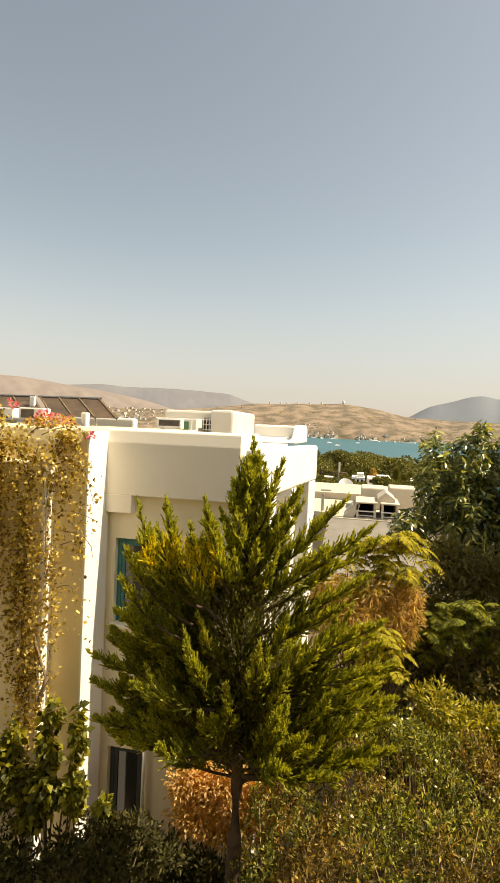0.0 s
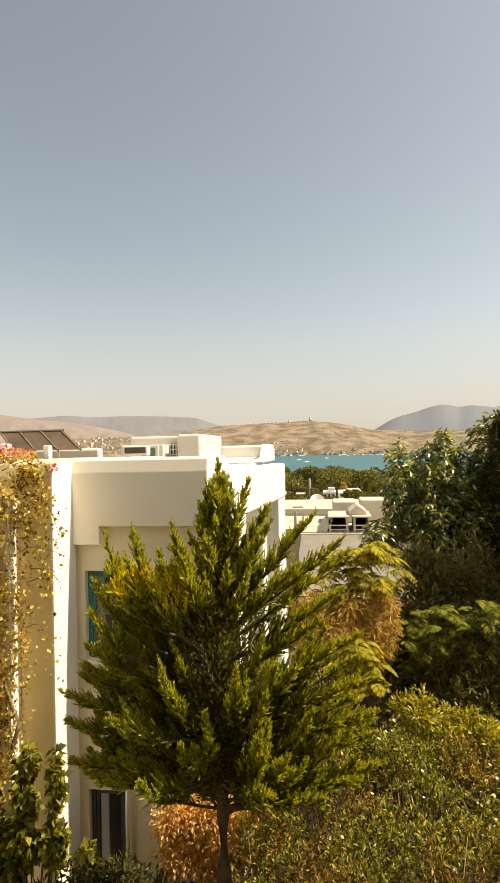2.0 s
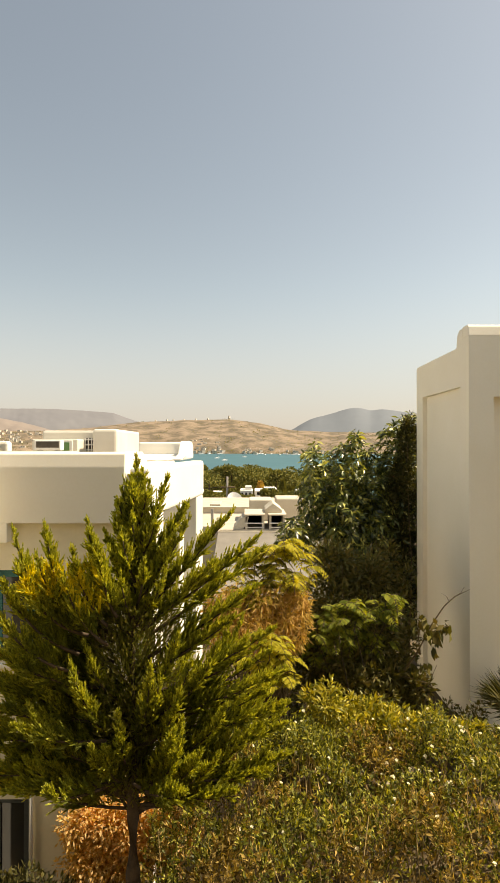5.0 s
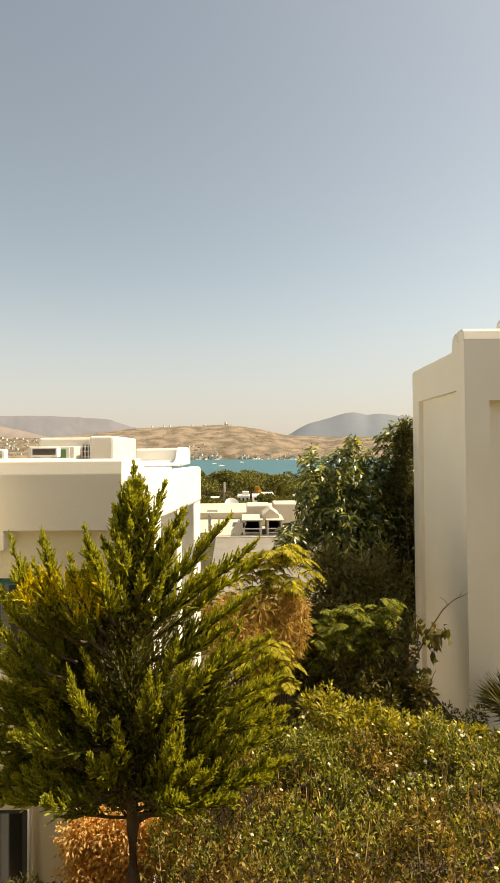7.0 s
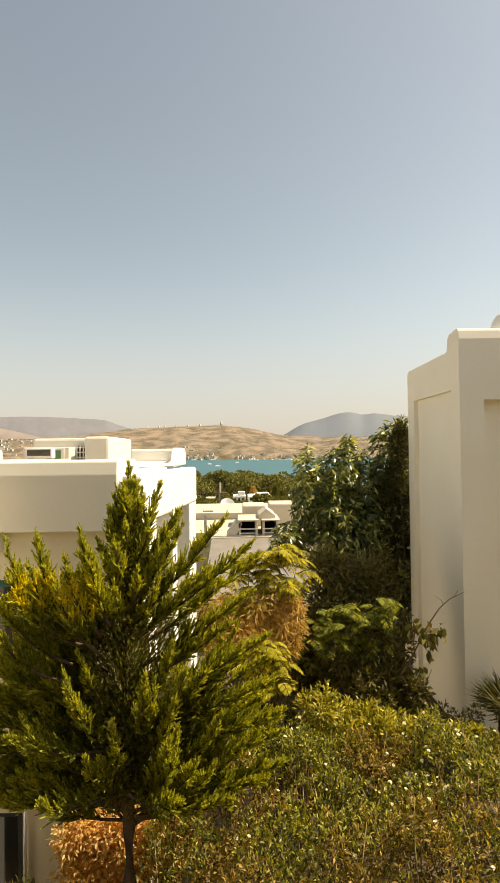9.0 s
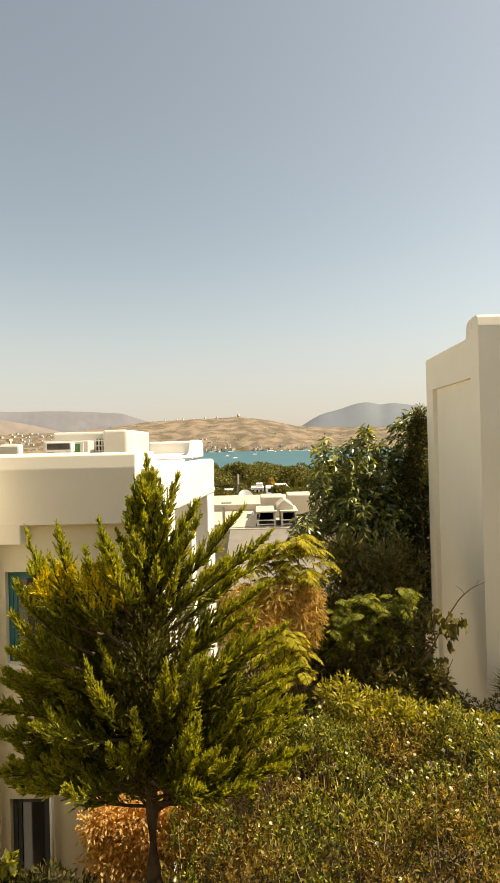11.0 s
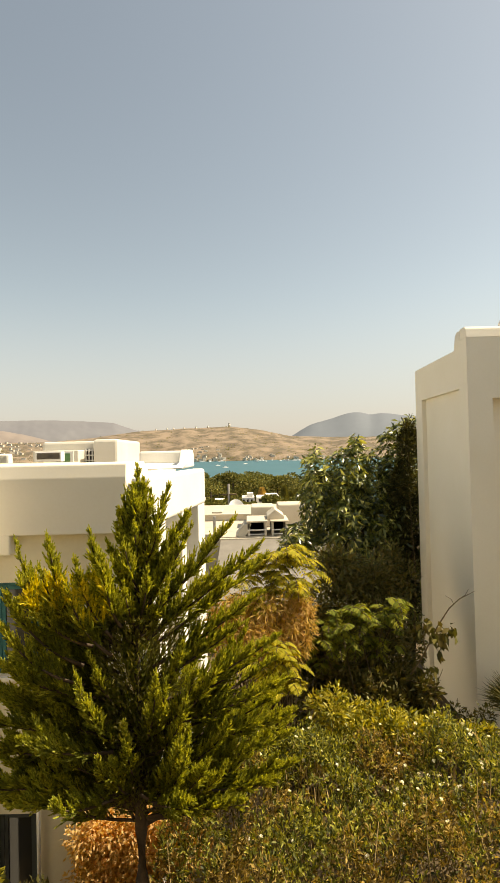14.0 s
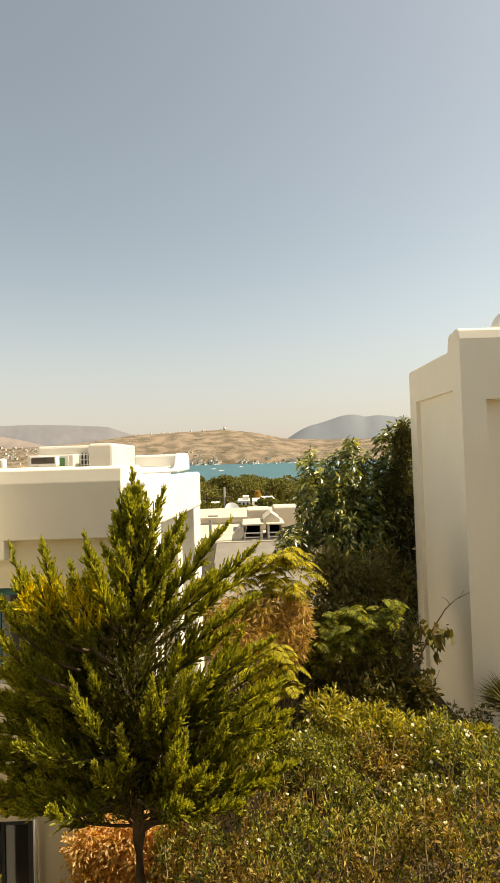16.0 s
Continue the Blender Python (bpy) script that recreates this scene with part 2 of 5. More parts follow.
SEA_Z = -12.3
ground()
sea_bm = bmesh.new()
for a, b in ((-4500, 170), (4500, 170), (4500, 4800), (-4500, 4800)):
    sea_bm.verts.new((a, b, SEA_Z))
sea_bm.faces.new(sea_bm.verts[:])
sea = part("water", sea_bm, M_SEA, None)
tagged(sea, "turquoise blue sea in a sheltered bay", "sea", kind="structure")


def hill(name, material, label, az, el, d0, crest, back, foot=SEA_Z - 1, rough=6.0, seed=3.0, steps=36, bow=0.75):
    """A ridge whose crest stands at the given bearings and heights (degrees), with folds and gullies."""
    A = np.linspace(az[0], az[-1], 220)
    E = np.interp(A, az, el)
    ker = np.array((1, 2, 3, 4, 3, 2, 1)) / 16
    E[3:-3] = np.convolve(E, ker, "valid")           # no sharp bends in the skyline
    E += 0.035 * np.array([noise.fractal((float(a_) * 0.8, seed, 0.5), 0.8, 2.0, 4) for a_ in A])
    verts, faces = [], []
    for j in range(steps + 1):
        s = j / steps
        for a, e in zip(A, E):
            if s < 0.8:
                t = s / 0.8
                d = d0 + (crest - d0) * t
                top = crest * math.tan(radians(e)) + 6.7
                z = foot + (top - foot) * t ** bow
                z += rough * noise.fractal((a * 0.35 + seed, d * 0.004, seed), 0.9, 2.1, 5) * min(1, 4 * t) * (1 - t ** 4)
            else:
                t = (s - 0.8) / 0.2
                d = crest + (back - crest) * t
                z = (crest * math.tan(radians(e)) + 6.7) * (1 - t) + foot * t
            verts.append((d * math.sin(radians(a)), d * math.cos(radians(a)), z))
    w = len(A)
    for j in range(steps):
        for i in range(w - 1):
            faces.append((j * w + i, j * w + i + 1, (j + 1) * w + i + 1, (j + 1) * w + i))
    return tagged(new(name, mesh_from(name, verts, faces, material, True)), label, "hill", kind="structure")


BROWN_AZ = (-60, -40, -34, -29, -25, -21, -17, -13.5, -11.7, -9, -5, -2.2, 0, 2, 4.2, 8, 14, 25, 50)
BROWN_EL = (0.5, 0.7, 0.9, 1.45, 1.6, 1.6, 1.9, 2.35, 2.66, 2.72, 2.9, 3.0, 2.75, 2.35, 1.8, 1.62, 1.5, 1.3, 0.6)


def slope_z(az, d):
    """Height of the brown slope at a bearing and distance."""
    top = 1950 * math.tan(radians(float(np.interp(az, BROWN_AZ, BROWN_EL)))) + 6.7
    t = min(max((d - 1500) / 450, 0), 1)
    return SEA_Z - 1 + (top - SEA_Z + 1) * t ** 0.75


hill("backdrop_brown_hill", M_HILL, "dry brown hill across the bay", BROWN_AZ, BROWN_EL, 1500, 1950, 2400, rough=10)
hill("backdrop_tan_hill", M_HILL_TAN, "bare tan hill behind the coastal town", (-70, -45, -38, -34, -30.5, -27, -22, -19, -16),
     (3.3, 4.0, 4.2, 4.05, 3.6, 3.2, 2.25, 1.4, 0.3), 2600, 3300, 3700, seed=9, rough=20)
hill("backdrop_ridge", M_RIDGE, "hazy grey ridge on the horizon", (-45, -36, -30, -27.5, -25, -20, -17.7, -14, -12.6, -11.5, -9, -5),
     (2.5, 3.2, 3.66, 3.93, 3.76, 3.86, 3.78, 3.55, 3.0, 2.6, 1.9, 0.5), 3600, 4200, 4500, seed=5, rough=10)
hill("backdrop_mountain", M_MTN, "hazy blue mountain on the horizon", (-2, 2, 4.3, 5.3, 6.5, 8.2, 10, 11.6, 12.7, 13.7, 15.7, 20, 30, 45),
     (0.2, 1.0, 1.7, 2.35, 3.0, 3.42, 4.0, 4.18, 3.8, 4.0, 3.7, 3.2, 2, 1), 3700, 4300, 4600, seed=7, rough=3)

# ---- white house in front ----
house = thing("white_house", (-2.8, 10, -0.5), "white plastered flat-roofed house with teal windows", "house")
cham = lambda y0, y1, z0, z1: [(y0, z0), (y0, z1 - 0.23), (y0 + 0.045, z1 - 0.03), (y0 + 0.09, z1), (y1, z1), (y1, z0)]
# Shaded fronts are coloured warmer, sunlit sides whiter.
part("parapet", prism(cham(8.1, 8.42, 5.55, 6.62), "x", -4.12, -1.86, 0.015), M_WARM, house)
part("parapet_block", box(-4.1, -3.62, 8.1, 8.4, 5.26, 5.56, 0.015), M_WARM, house)
# front wall with two openings
def wall_with_holes(x0, x1, z0, z1, y0, y1, holes):
    bms = []
    xs = sorted({x0, x1, *[h[0] for h in holes], *[h[1] for h in holes]})
    for a, b in zip(xs, xs[1:]):
        inside = sorted([(h[2], h[3]) for h in holes if h[0] <= a and h[1] >= b])
        z = z0
        for lo, hi in inside:
            bms.append(box(a, b, y0, y1, z, lo, 0))
            z = hi
        bms.append(box(a, b, y0, y1, z, z1, 0))
    bm = join(*bms)
    bmesh.ops.remove_doubles(bm, verts=bm.verts[:], dist=0.001)
    return bm


part("wall", wall_with_holes(-4.1, -1.62, -0.8, 5.6, 8.26, 8.5, [(-3.94, -2.8, 3.42, 4.82), (-3.94, -3.33, -0.3, 1.35)]), M_GLOW_CREAM, house)
part("wing_wall", prism(cham(7.5, 13.0, -0.8, 6.6), "x", -9.5, -4.08, 0.02), M_PLASTER_BOUNCE, house)
part("buttress", box(-9.4, -4.62, 7.25, 7.52, -0.8, 6.08, 0.03), M_PLASTER_BOUNCE, house)
# White strips laid over the ochre wall to make its sunlit ends whiter.
part("sunlit_strip", box(-4.1, -4.062, 7.49, 8.2, -0.8, 6.57, 0.008), M_PLASTER, house)
part("sunlit_strip", box(-4.66, -4.606, 7.24, 7.5, -0.8, 6.05, 0.008), M_PLASTER, house)
part("inner_wall", box(-4.1, -2.05, 8.7, 12.2, -0.8, 6.0, 0.02), M_PLASTER, house)
ang = math.atan2(0.49, 4.16)
T = Matrix.Translation((-1.51, 8.1, 0)) @ Matrix.Rotation(-ang, 4, "Z")
part("side_band", join(box(-0.3, 0, 0, 4.19, 5.61, 6.39, 0.06, T, 3)), M_PLASTER, house)
part("side_pier", box(-0.32, -0.01, 0.02, 0.9, -0.8, 5.63, 0.02, T), M_PLASTER, house)
part("column", box(-0.3, -0.02, 3.5, 4.17, -0.8, 5.63, 0.02, T), M_PLASTER, house)
part("side_return", prism([(8.12, 5.6), (8.12, 6.3), (8.28, 6.615), (9.4, 6.615), (9.75, 6.47), (9.9, 6.2), (9.9, 5.6)], "x", -2.1, -1.84, 0.02), M_PLASTER, house)
part("roof", box(-4.1, -1.7, 8.4, 12.2, 5.9, 6.05, 0.01), M_ROOF, house)

# ---- house behind ----
rear = thing("rear_house", (-5, 17, -2), "white flat-roofed house with roof rooms behind the first", "house")
part("wall", box(-12, -3.3, 14, 24, -4, 6.2, 0.03), M_PLASTER, rear)
part("terrace_wall", box(-3.3, -1.78, 14, 17, -4, 5.95, 0.03), M_PLASTER, rear)
part("parapet", box(-12, -6.25, 14.02, 14.3, 6.2, 6.84, 0.06), M_PLASTER, rear)
part("parapet", box(-3.4, -1.95, 16.6, 16.9, 6.3, 6.84, 0.06), M_PLASTER, rear)
part("roof", box(-11.9, -3.35, 14.35, 23.9, 6.19, 6.207, 0), M_ROOF, rear)
part("roof_room", box(-6.9, -5.12, 18, 20, 6.2, 7.24, 0.08), M_REAR, rear)
part("roof_room", box(-5.04, -4.25, 17.4, 21.0, 6.2, 7.27, 0.08), M_REAR, rear)

# ---- house beside the garden ----
right = thing("garden_house", (6, 11.6, 1.2), "tall white plastered house with recessed panels", "house")
X0 = 4.1
# ground-to-roof side wall: outline in y, z
part("side_wall", prism([(10.36, 0.6), (10.36, 8.97), (10.5, 8.97), (10.6, 8.9), (10.66, 8.64), (13.15, 8.62), (13.2, 8.55), (13.2, 0.6), (12.74, 0.6), (12.74, 7.87), (10.47, 7.87), (10.47, 0.6)], "x", X0, X0 + 0.35, 0), M_WARM, right)
part("panel", box(X0 + 0.1, X0 + 0.3, 10.4, 12.8, 0.6, 7.95, 0), M_WARM, right)
part("front_wall", wall_with_holes(X0, 9.5, 0.6, 8.78, 10.05, 10.36, [(4.56, 5.8, 0.61, 7.64)]), M_WARM, right)
part("coping", prism([(10.05, 8.78), (10.053, 8.8), (10.09, 8.955), (10.13, 9.0), (10.36, 9.0), (10.36, 8.78)], "x", X0, 9.5, 0.012), M_WARM, right)
part("niche", box(4.5, 5.9, 10.3, 10.5, 0.6, 7.7, 0), M_WARM, right)
part("roof", box(X0 + 0.2, 9.5, 10.3, 13.1, 8.1, 8.3, 0), M_ROOF, right)
part("rear_wall", box(X0 + 0.3, 9.5, 12.9, 13.19, 0.6, 8.6, 0.01), M_WARM, right)

# Unseen block, added only to cast shade on the loquat.
part("unseen_shade_block", box(6.9, 12, 13.2, 17.4, 0.0, 9.6, 0.05), M_WARM, right)

# ---- unseen wall where the view is taken from, added to bounce light ----
tagged(part("wall_unseen_bounce", box(-10, 10, -1.4, -1.0, -1, 10, 0), M_PLASTER_BOUNCE, None), "unseen plastered house wall, added to bounce warm light", "wall", kind="structure")


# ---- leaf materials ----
# Sun and shade go into the conifer's tones: outer brighter, inner darker.
M_CON_TIP = leaf_mat("conifer_sunlit_leaf", [(0.2, 0.235, 0.042), (0.34, 0.365, 0.065), (0.5, 0.5, 0.095), (0.62, 0.59, 0.12)], 0.6, 0.5, 0.15)
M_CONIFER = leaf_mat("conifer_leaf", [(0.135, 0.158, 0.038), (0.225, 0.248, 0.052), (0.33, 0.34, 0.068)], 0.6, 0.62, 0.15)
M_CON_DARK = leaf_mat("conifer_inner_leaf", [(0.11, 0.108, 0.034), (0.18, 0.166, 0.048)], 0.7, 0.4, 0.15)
M_CON_YEL = leaf_mat("conifer_yellow_leaf", [(0.46, 0.42, 0.045), (0.68, 0.6, 0.07), (0.84, 0.74, 0.11)], 0.6, 0.45, 0.2)
M_LOQUAT = leaf_mat("loquat_leaf", [(0.035, 0.048, 0.014), (0.085, 0.112, 0.028), (0.2, 0.222, 0.05), (0.55, 0.52, 0.15)], 0.28, 0.25, 0.7)
# Shade is mixed into these dark leaf tones.
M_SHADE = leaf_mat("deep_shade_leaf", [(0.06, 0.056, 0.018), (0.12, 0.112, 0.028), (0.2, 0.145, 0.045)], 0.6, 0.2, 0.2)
M_FEATHER = leaf_mat("feathery_leaf", [(0.2, 0.2, 0.026), (0.36, 0.325, 0.036), (0.52, 0.44, 0.06)], 0.7, 0.45, 0.08)
M_FEATHER_G = leaf_mat("feathery_green_leaf", [(0.0862, 0.112, 0.0203), (0.19, 0.21, 0.0338), (0.31, 0.3, 0.0473)], 0.7, 0.4, 0.08)
M_DRY = leaf_mat("dry_leaf", [(0.42, 0.26, 0.1), (0.62, 0.42, 0.19), (0.78, 0.58, 0.3)], 0.8, 0.5, 0.1)
M_TAN = leaf_mat("withered_leaf", [(0.34, 0.21, 0.08), (0.6, 0.39, 0.14), (0.44, 0.34, 0.1)], 0.8, 0.4, 0.1)
M_HEDGE = leaf_mat("hedge_leaf", [(0.11, 0.125, 0.021), (0.3, 0.275, 0.038), (0.6, 0.49, 0.07)], 0.45, 0.35, 0.4)
# Near-black tones put shade into the leaves; the palm shares them.
M_SHADE_BLACK = leaf_mat("shade_black_leaf", [(0.03, 0.031, 0.011), (0.062, 0.06, 0.016), (0.105, 0.088, 0.026)], 0.6, 0.2, 0.15)
M_BED = leaf_mat("shrub_leaf", [(0.03, 0.037, 0.009), (0.12, 0.132, 0.023), (0.47, 0.44, 0.075)], 0.55, 0.35, 0.3)
M_BED_DRY = leaf_mat("shrub_dry_leaf", [(0.06, 0.042, 0.013), (0.2, 0.138, 0.037), (0.55, 0.38, 0.115)], 0.7, 0.35, 0.2)
# The palest tones imitate leaves caught by the sun.
M_VINE = leaf_mat("vine_leaf", [(0.13, 0.085, 0.022), (0.3, 0.21, 0.05), (0.55, 0.42, 0.1), (0.8, 0.68, 0.28)], 0.5, 0.45, 0.3)
M_BROAD = leaf_mat("broad_leaf", [(0.05, 0.058, 0.012), (0.16, 0.16, 0.024), (0.46, 0.43, 0.055)], 0.45, 0.55, 0.4)
M_PINK = leaf_mat("pink_bract", [(0.5, 0.1, 0.22), (0.68, 0.26, 0.36)], 0.6, 0.4, 0.2)
M_PETAL = leaf_mat("white_petal", [(0.7, 0.66, 0.56), (0.85, 0.83, 0.76)], 0.6, 0.3, 0.2)
M_WOODS = leaf_mat("pine_leaf", [(0.075, 0.088, 0.028), (0.165, 0.163, 0.044), (0.31, 0.265, 0.075)], 0.7, 0.15, 0.1)
M_STEM = mat("dry_stem", (0.24, 0.17, 0.09), (0.13, 0.09, 0.05), 0.9, 12, 0.3, 60)
M_STRAW = mat("straw", (0.48, 0.36, 0.16), (0.3, 0.21, 0.09), 0.85, 12, 0.2, 60)
R = np.random.default_rng


def bez(a, b, c, n):
    t = np.linspace(0, 1, n)[:, None]
    return (1 - t) ** 2 * np.array(a) + 2 * t * (1 - t) * np.array(b) + t * t * np.array(c)


def ellipsoid(rng, n, c, r, shell=0.35):
    p = unit(rng.normal(size=(n, 3)))
    s = 1 - shell * rng.random((n, 1)) ** 1.5
    return np.array(c) + p * s * np.array(r), p


# ---- conifer ----
def conifer():
    rng = R(11)
    base = np.array((-1.33, 6.05, -0.35))
    tree = thing("conifer_tree", base, "bushy young conifer with upswept plumes, yellowing in places", "tree")
    trunk_top = np.array((-1.27, 6.05, 6.1))
    line = [base + (trunk_top - base) * t + np.array((0.03 * math.sin(5 * t), 0.02 * math.cos(7 * t), 0)) for t in np.linspace(0, 1, 12)]
    part("trunk", tube(line, [0.013 + 0.117 * (1 - t) ** 1.25 for t in np.linspace(0, 1, 12)], 10), M_BARK, tree)

    def axis(z):
        t = np.clip((z - base[2]) / (trunk_top[2] - base[2]), 0, 1)
        return base + (trunk_top - base) * t

    plumes = []   # root, control, tip, fullness

    def plume(x, dy, z, rx, rz, fat, bow=0.5, rdy=None, slim=1.0):
        """One pointed plume from (rx, rz) near the trunk to its tip at (x, z)."""
        root = np.array((rx, 6.05 + (dy * 0.4 if rdy is None else rdy), rz))
        tip = np.array((x, 6.05 + dy, z))
        ctrl = root + (tip - root) * np.array((bow, bow, 1 - bow))
        plumes.append((root, ctrl, tip, fat, slim))

    for row in [(-2.64, -0.15, 5.86, -1.75, 4.85, 0.75, 0.8), (-2.52, -0.35, 5.5, -1.7, 4.7, 0.9, 0.75), (-2.25, -0.25, 5.92, -1.8, 4.85, 0.85, 0.75), (-2.33, -0.3, 5.6, -1.7, 4.8, 0.8, 0.75),
                (-1.81, -0.2, 5.95, -1.45, 5.0, 0.95, 0.7), (-1.95, -0.3, 5.65, -1.5, 4.8, 0.85, 0.7), (-2.05, -0.35, 5.45, -1.5, 4.6, 0.9, 0.7), (-1.68, -0.3, 5.75, -1.4, 4.9, 0.8, 0.7), (-2.75, -0.2, 5.3, -1.8, 4.5, 0.9, 0.7), (-2.7, -0.4, 5.0, -1.8, 4.3, 1.0, 0.7)]:
        near = (5.67 + row[1]) / (6.05 + row[1])     # spires on the side of the garden, clear of the leader's shade
        plume((row[0] + 0.06) * near, row[1] - 0.38, 6.7 - (6.7 - row[2]) * near, row[3], row[4], row[5] * 1.6, row[6], -0.3, 1.0)
    for k in range(9):                               # long low boughs over the flower bed
        z = 3.35 + 1.2 * k / 8
        plume(0.55 - 0.22 * (z - 3.35) - 0.15 * rng.random(), rng.uniform(-0.4, 0.3), z, -0.9, z - 0.6, 1.0, 0.6, 0.0)
    for k in range(9):                               # between the spires
        plume(rng.uniform(-2.55, -1.65), rng.uniform(-0.4, 0.2), rng.uniform(5.15, 5.5), -1.5, 4.6, 1.1, 0.7, 0.0)
    for row in [(-0.88, -0.1, 6.4, -1.2, 5.6, 0.7, 0.6), (-0.66, -0.1, 6.12, -1.2, 5.25, 0.75, 0.55), (-0.62, -0.25, 5.96, -1.2, 5.0, 0.8, 0.55), (-0.16, -0.05, 6.02, -1.1, 4.95, 0.9, 0.55),
                (0.14, -0.15, 5.76, -1.1, 4.75, 0.95, 0.55), (0.2, 0.1, 5.58, -1.1, 4.6, 0.9, 0.55), (0.12, -0.3, 5.25, -1.1, 4.4, 0.95, 0.55), (-0.1, -0.4, 4.95, -1.1, 4.25, 0.95, 0.55), (-0.35, -0.3, 5.5, -1.15, 4.7, 0.8, 0.55), (0.3, -0.2, 4.75, -1.0, 4.0, 1.0, 0.55), (0.42, -0.3, 4.35, -1.0, 3.75, 1.0, 0.6), (0.45, -0.2, 3.95, -1.0, 3.5, 1.0, 0.65)]:
        plume(*row[:5], row[5] * 1.3, row[6], None, 1.05)
    for row in [(-2.85, -0.1, 4.5, -1.7, 4.0, 1.0, 0.7), (-3.05, -0.3, 4.05, -1.6, 3.7, 1.0, 0.75), (-3.1, -0.1, 3.62, -1.6, 3.4, 1.0, 0.8), (-2.95, -0.3, 3.25, -1.6, 3.15, 1.0, 0.8), (-2.5, -0.6, 3.25, -1.5, 3.1, 1.0, 0.8), (-2.62, -0.5, 4.65, -1.6, 4.1, 1.0, 0.7), (-2.3, -0.8, 4.0, -1.5, 3.6, 1.0, 0.7),
                (-0.1, -0.6, 3.25, -1.1, 3.0, 1.0, 0.8), (0.25, -0.4, 3.35, -1.1, 3.1, 1.0, 0.8), (-0.6, -1.0, 3.5, -1.2, 3.2, 1.0, 0.8), (-1.9, -1.0, 3.5, -1.4, 3.2, 1.0, 0.8)]:
        plume(*row)
    # the leader, ringed by short steep plumes
    plume(-1.26, 0.0, 6.62, -1.27, 5.7, 0.9, 0.5, 0.0, 0.75)
    for k in range(34):
        z = 6.44 - 1.2 * (k / 33) ** 0.9
        reach = np.interp(z, (5.2, 5.7, 6.05, 6.3, 6.5), (0.52, 0.47, 0.31, 0.17, 0.05)) * rng.uniform(0.75, 1.15)
        a = 2.4 * k + rng.uniform(-0.4, 0.4)
        c = axis(z)
        plume(c[0] + reach * math.cos(a), reach * math.sin(a), z, c[0], z - 0.28 - 0.8 * reach, 0.72, 0.7, 0.0, 0.9)
    # the broad lower crown
    zs = np.array((2.6, 2.9, 3.3, 3.8, 4.4, 5.0, 5.5, 6.0, 6.5))
    rs = np.array((0.75, 1.25, 1.55, 1.6, 1.45, 1.15, 0.8, 0.45, 0.05))
    for k in range(74):
        z = 3.0 + 1.9 * (k / 73) ** 1.15 + rng.uniform(-0.1, 0.1)
        a = 2.4 * k + rng.uniform(-0.5, 0.5)
        r = np.interp(z, zs, rs) * rng.uniform(0.72, 1.03)
        c = axis(z)
        steep = np.interp(z, (2.6, 3.6, 4.8), (0.05, 0.35, 0.65))
        z = max(z, 2.9 - 0.66 * r * math.sin(a))
        plume(c[0] + r * math.cos(a), r * math.sin(a) * (0.72 if math.sin(a) > 0 else 0.56), z, c[0], max(z - (steep + 0.12) * r - 0.12, 2.55 + 0.3 * rng.random()), rng.uniform(0.85, 1.2), 0.78, 0.0)
    for k in range(16):                              # denser on the side of the window
        z = 3.6 + 1.7 * k / 15
        x = -2.45 - 0.3 * rng.random() - 0.2 * (z < 4.3)
        plume(x, rng.uniform(-0.25, 0.5), z, -1.5, z - 0.55, 1.1, 0.7, 0.0)
    for k in range(34):                              # heavy low boughs towards the house
        x, z = rng.uniform(-2.95, -1.9), rng.uniform(2.95, 4.7)
        plume(x, rng.uniform(-0.25, 0.55), z, -1.4, max(z - 0.55, 2.85), 1.1, 0.8, 0.0)
    pos, way, size, yellow, boughs = [], [], [], [], []

    def spray(p0, p1, p2, width, sunlit):
        """A pointed plumelet: scale leaves close along a short curved shoot."""
        ln = np.linalg.norm(p2 - p0)
        q = max(4, int(ln / 0.0175))
        c = bez(p0, p1, p2, q)
        t = unit(np.gradient(c, axis=0))
        u = np.linspace(0, 1, q)
        m = (p0 + p2) / 2
        yel = m[1] < 6.1 and min(math.hypot((m[0] + 1.95) / 0.36, (m[2] - 5.36) / 0.16), math.hypot((m[0] + 1.6) / 0.15, (m[2] - 5.25) / 0.26)) < 1 and rng.random() < 0.65
        for k in range(3):
            sd = unit(np.cross(t, rng.normal(size=(q, 3))))
            pos.append(c)
            way.append(t * np.interp(u, (0, 1), (1.5, 2.6))[:, None] + sd * 0.42)
            size.append(1.35 * width * np.interp(u, (0, 0.3, 1), (0.95, 1.0, 0.6)) * rng.uniform(0.8, 1.2, q))
            yellow.append(np.where(u > 0.2, 2 if yel else (1 if sunlit else 0), 2 if yel else 0))

    up = np.array((0, 0, 1.0))
    for root, ctrl, tip, fat, slim in plumes:
        n = 40
        curve = bez(root, ctrl, tip, n)
        tan = unit(np.gradient(curve, axis=0))
        boughs.append(([tuple(p) for p in curve[::5]], list(np.linspace(0.022, 0.004, len(curve[::5])))))
        full = np.linalg.norm(tip - root)
        thick = 0.172 * slim * (0.65 + 0.35 * min(fat, 1.3))
        spray(curve[int(n * 0.84)], curve[int(n * 0.92)], tip, 0.034, True)
        for s in 0.12 + 0.86 * rng.random(int(8 + 48 * full * (0.7 + 0.3 * fat))) ** 0.85:
            i = int(s * (n - 1))
            d = tan[i]
            r0 = rng.normal(size=3) * 0.75 + up * 0.75          # teeth of the comb stand up from the bough
            r0 = unit(r0 - d * np.dot(r0, d))
            ln = thick * np.interp(s, (0.12, 0.5, 0.82, 1), (1.25, 1.1, 0.6, 0.2)) * rng.uniform(0.65, 1.3)
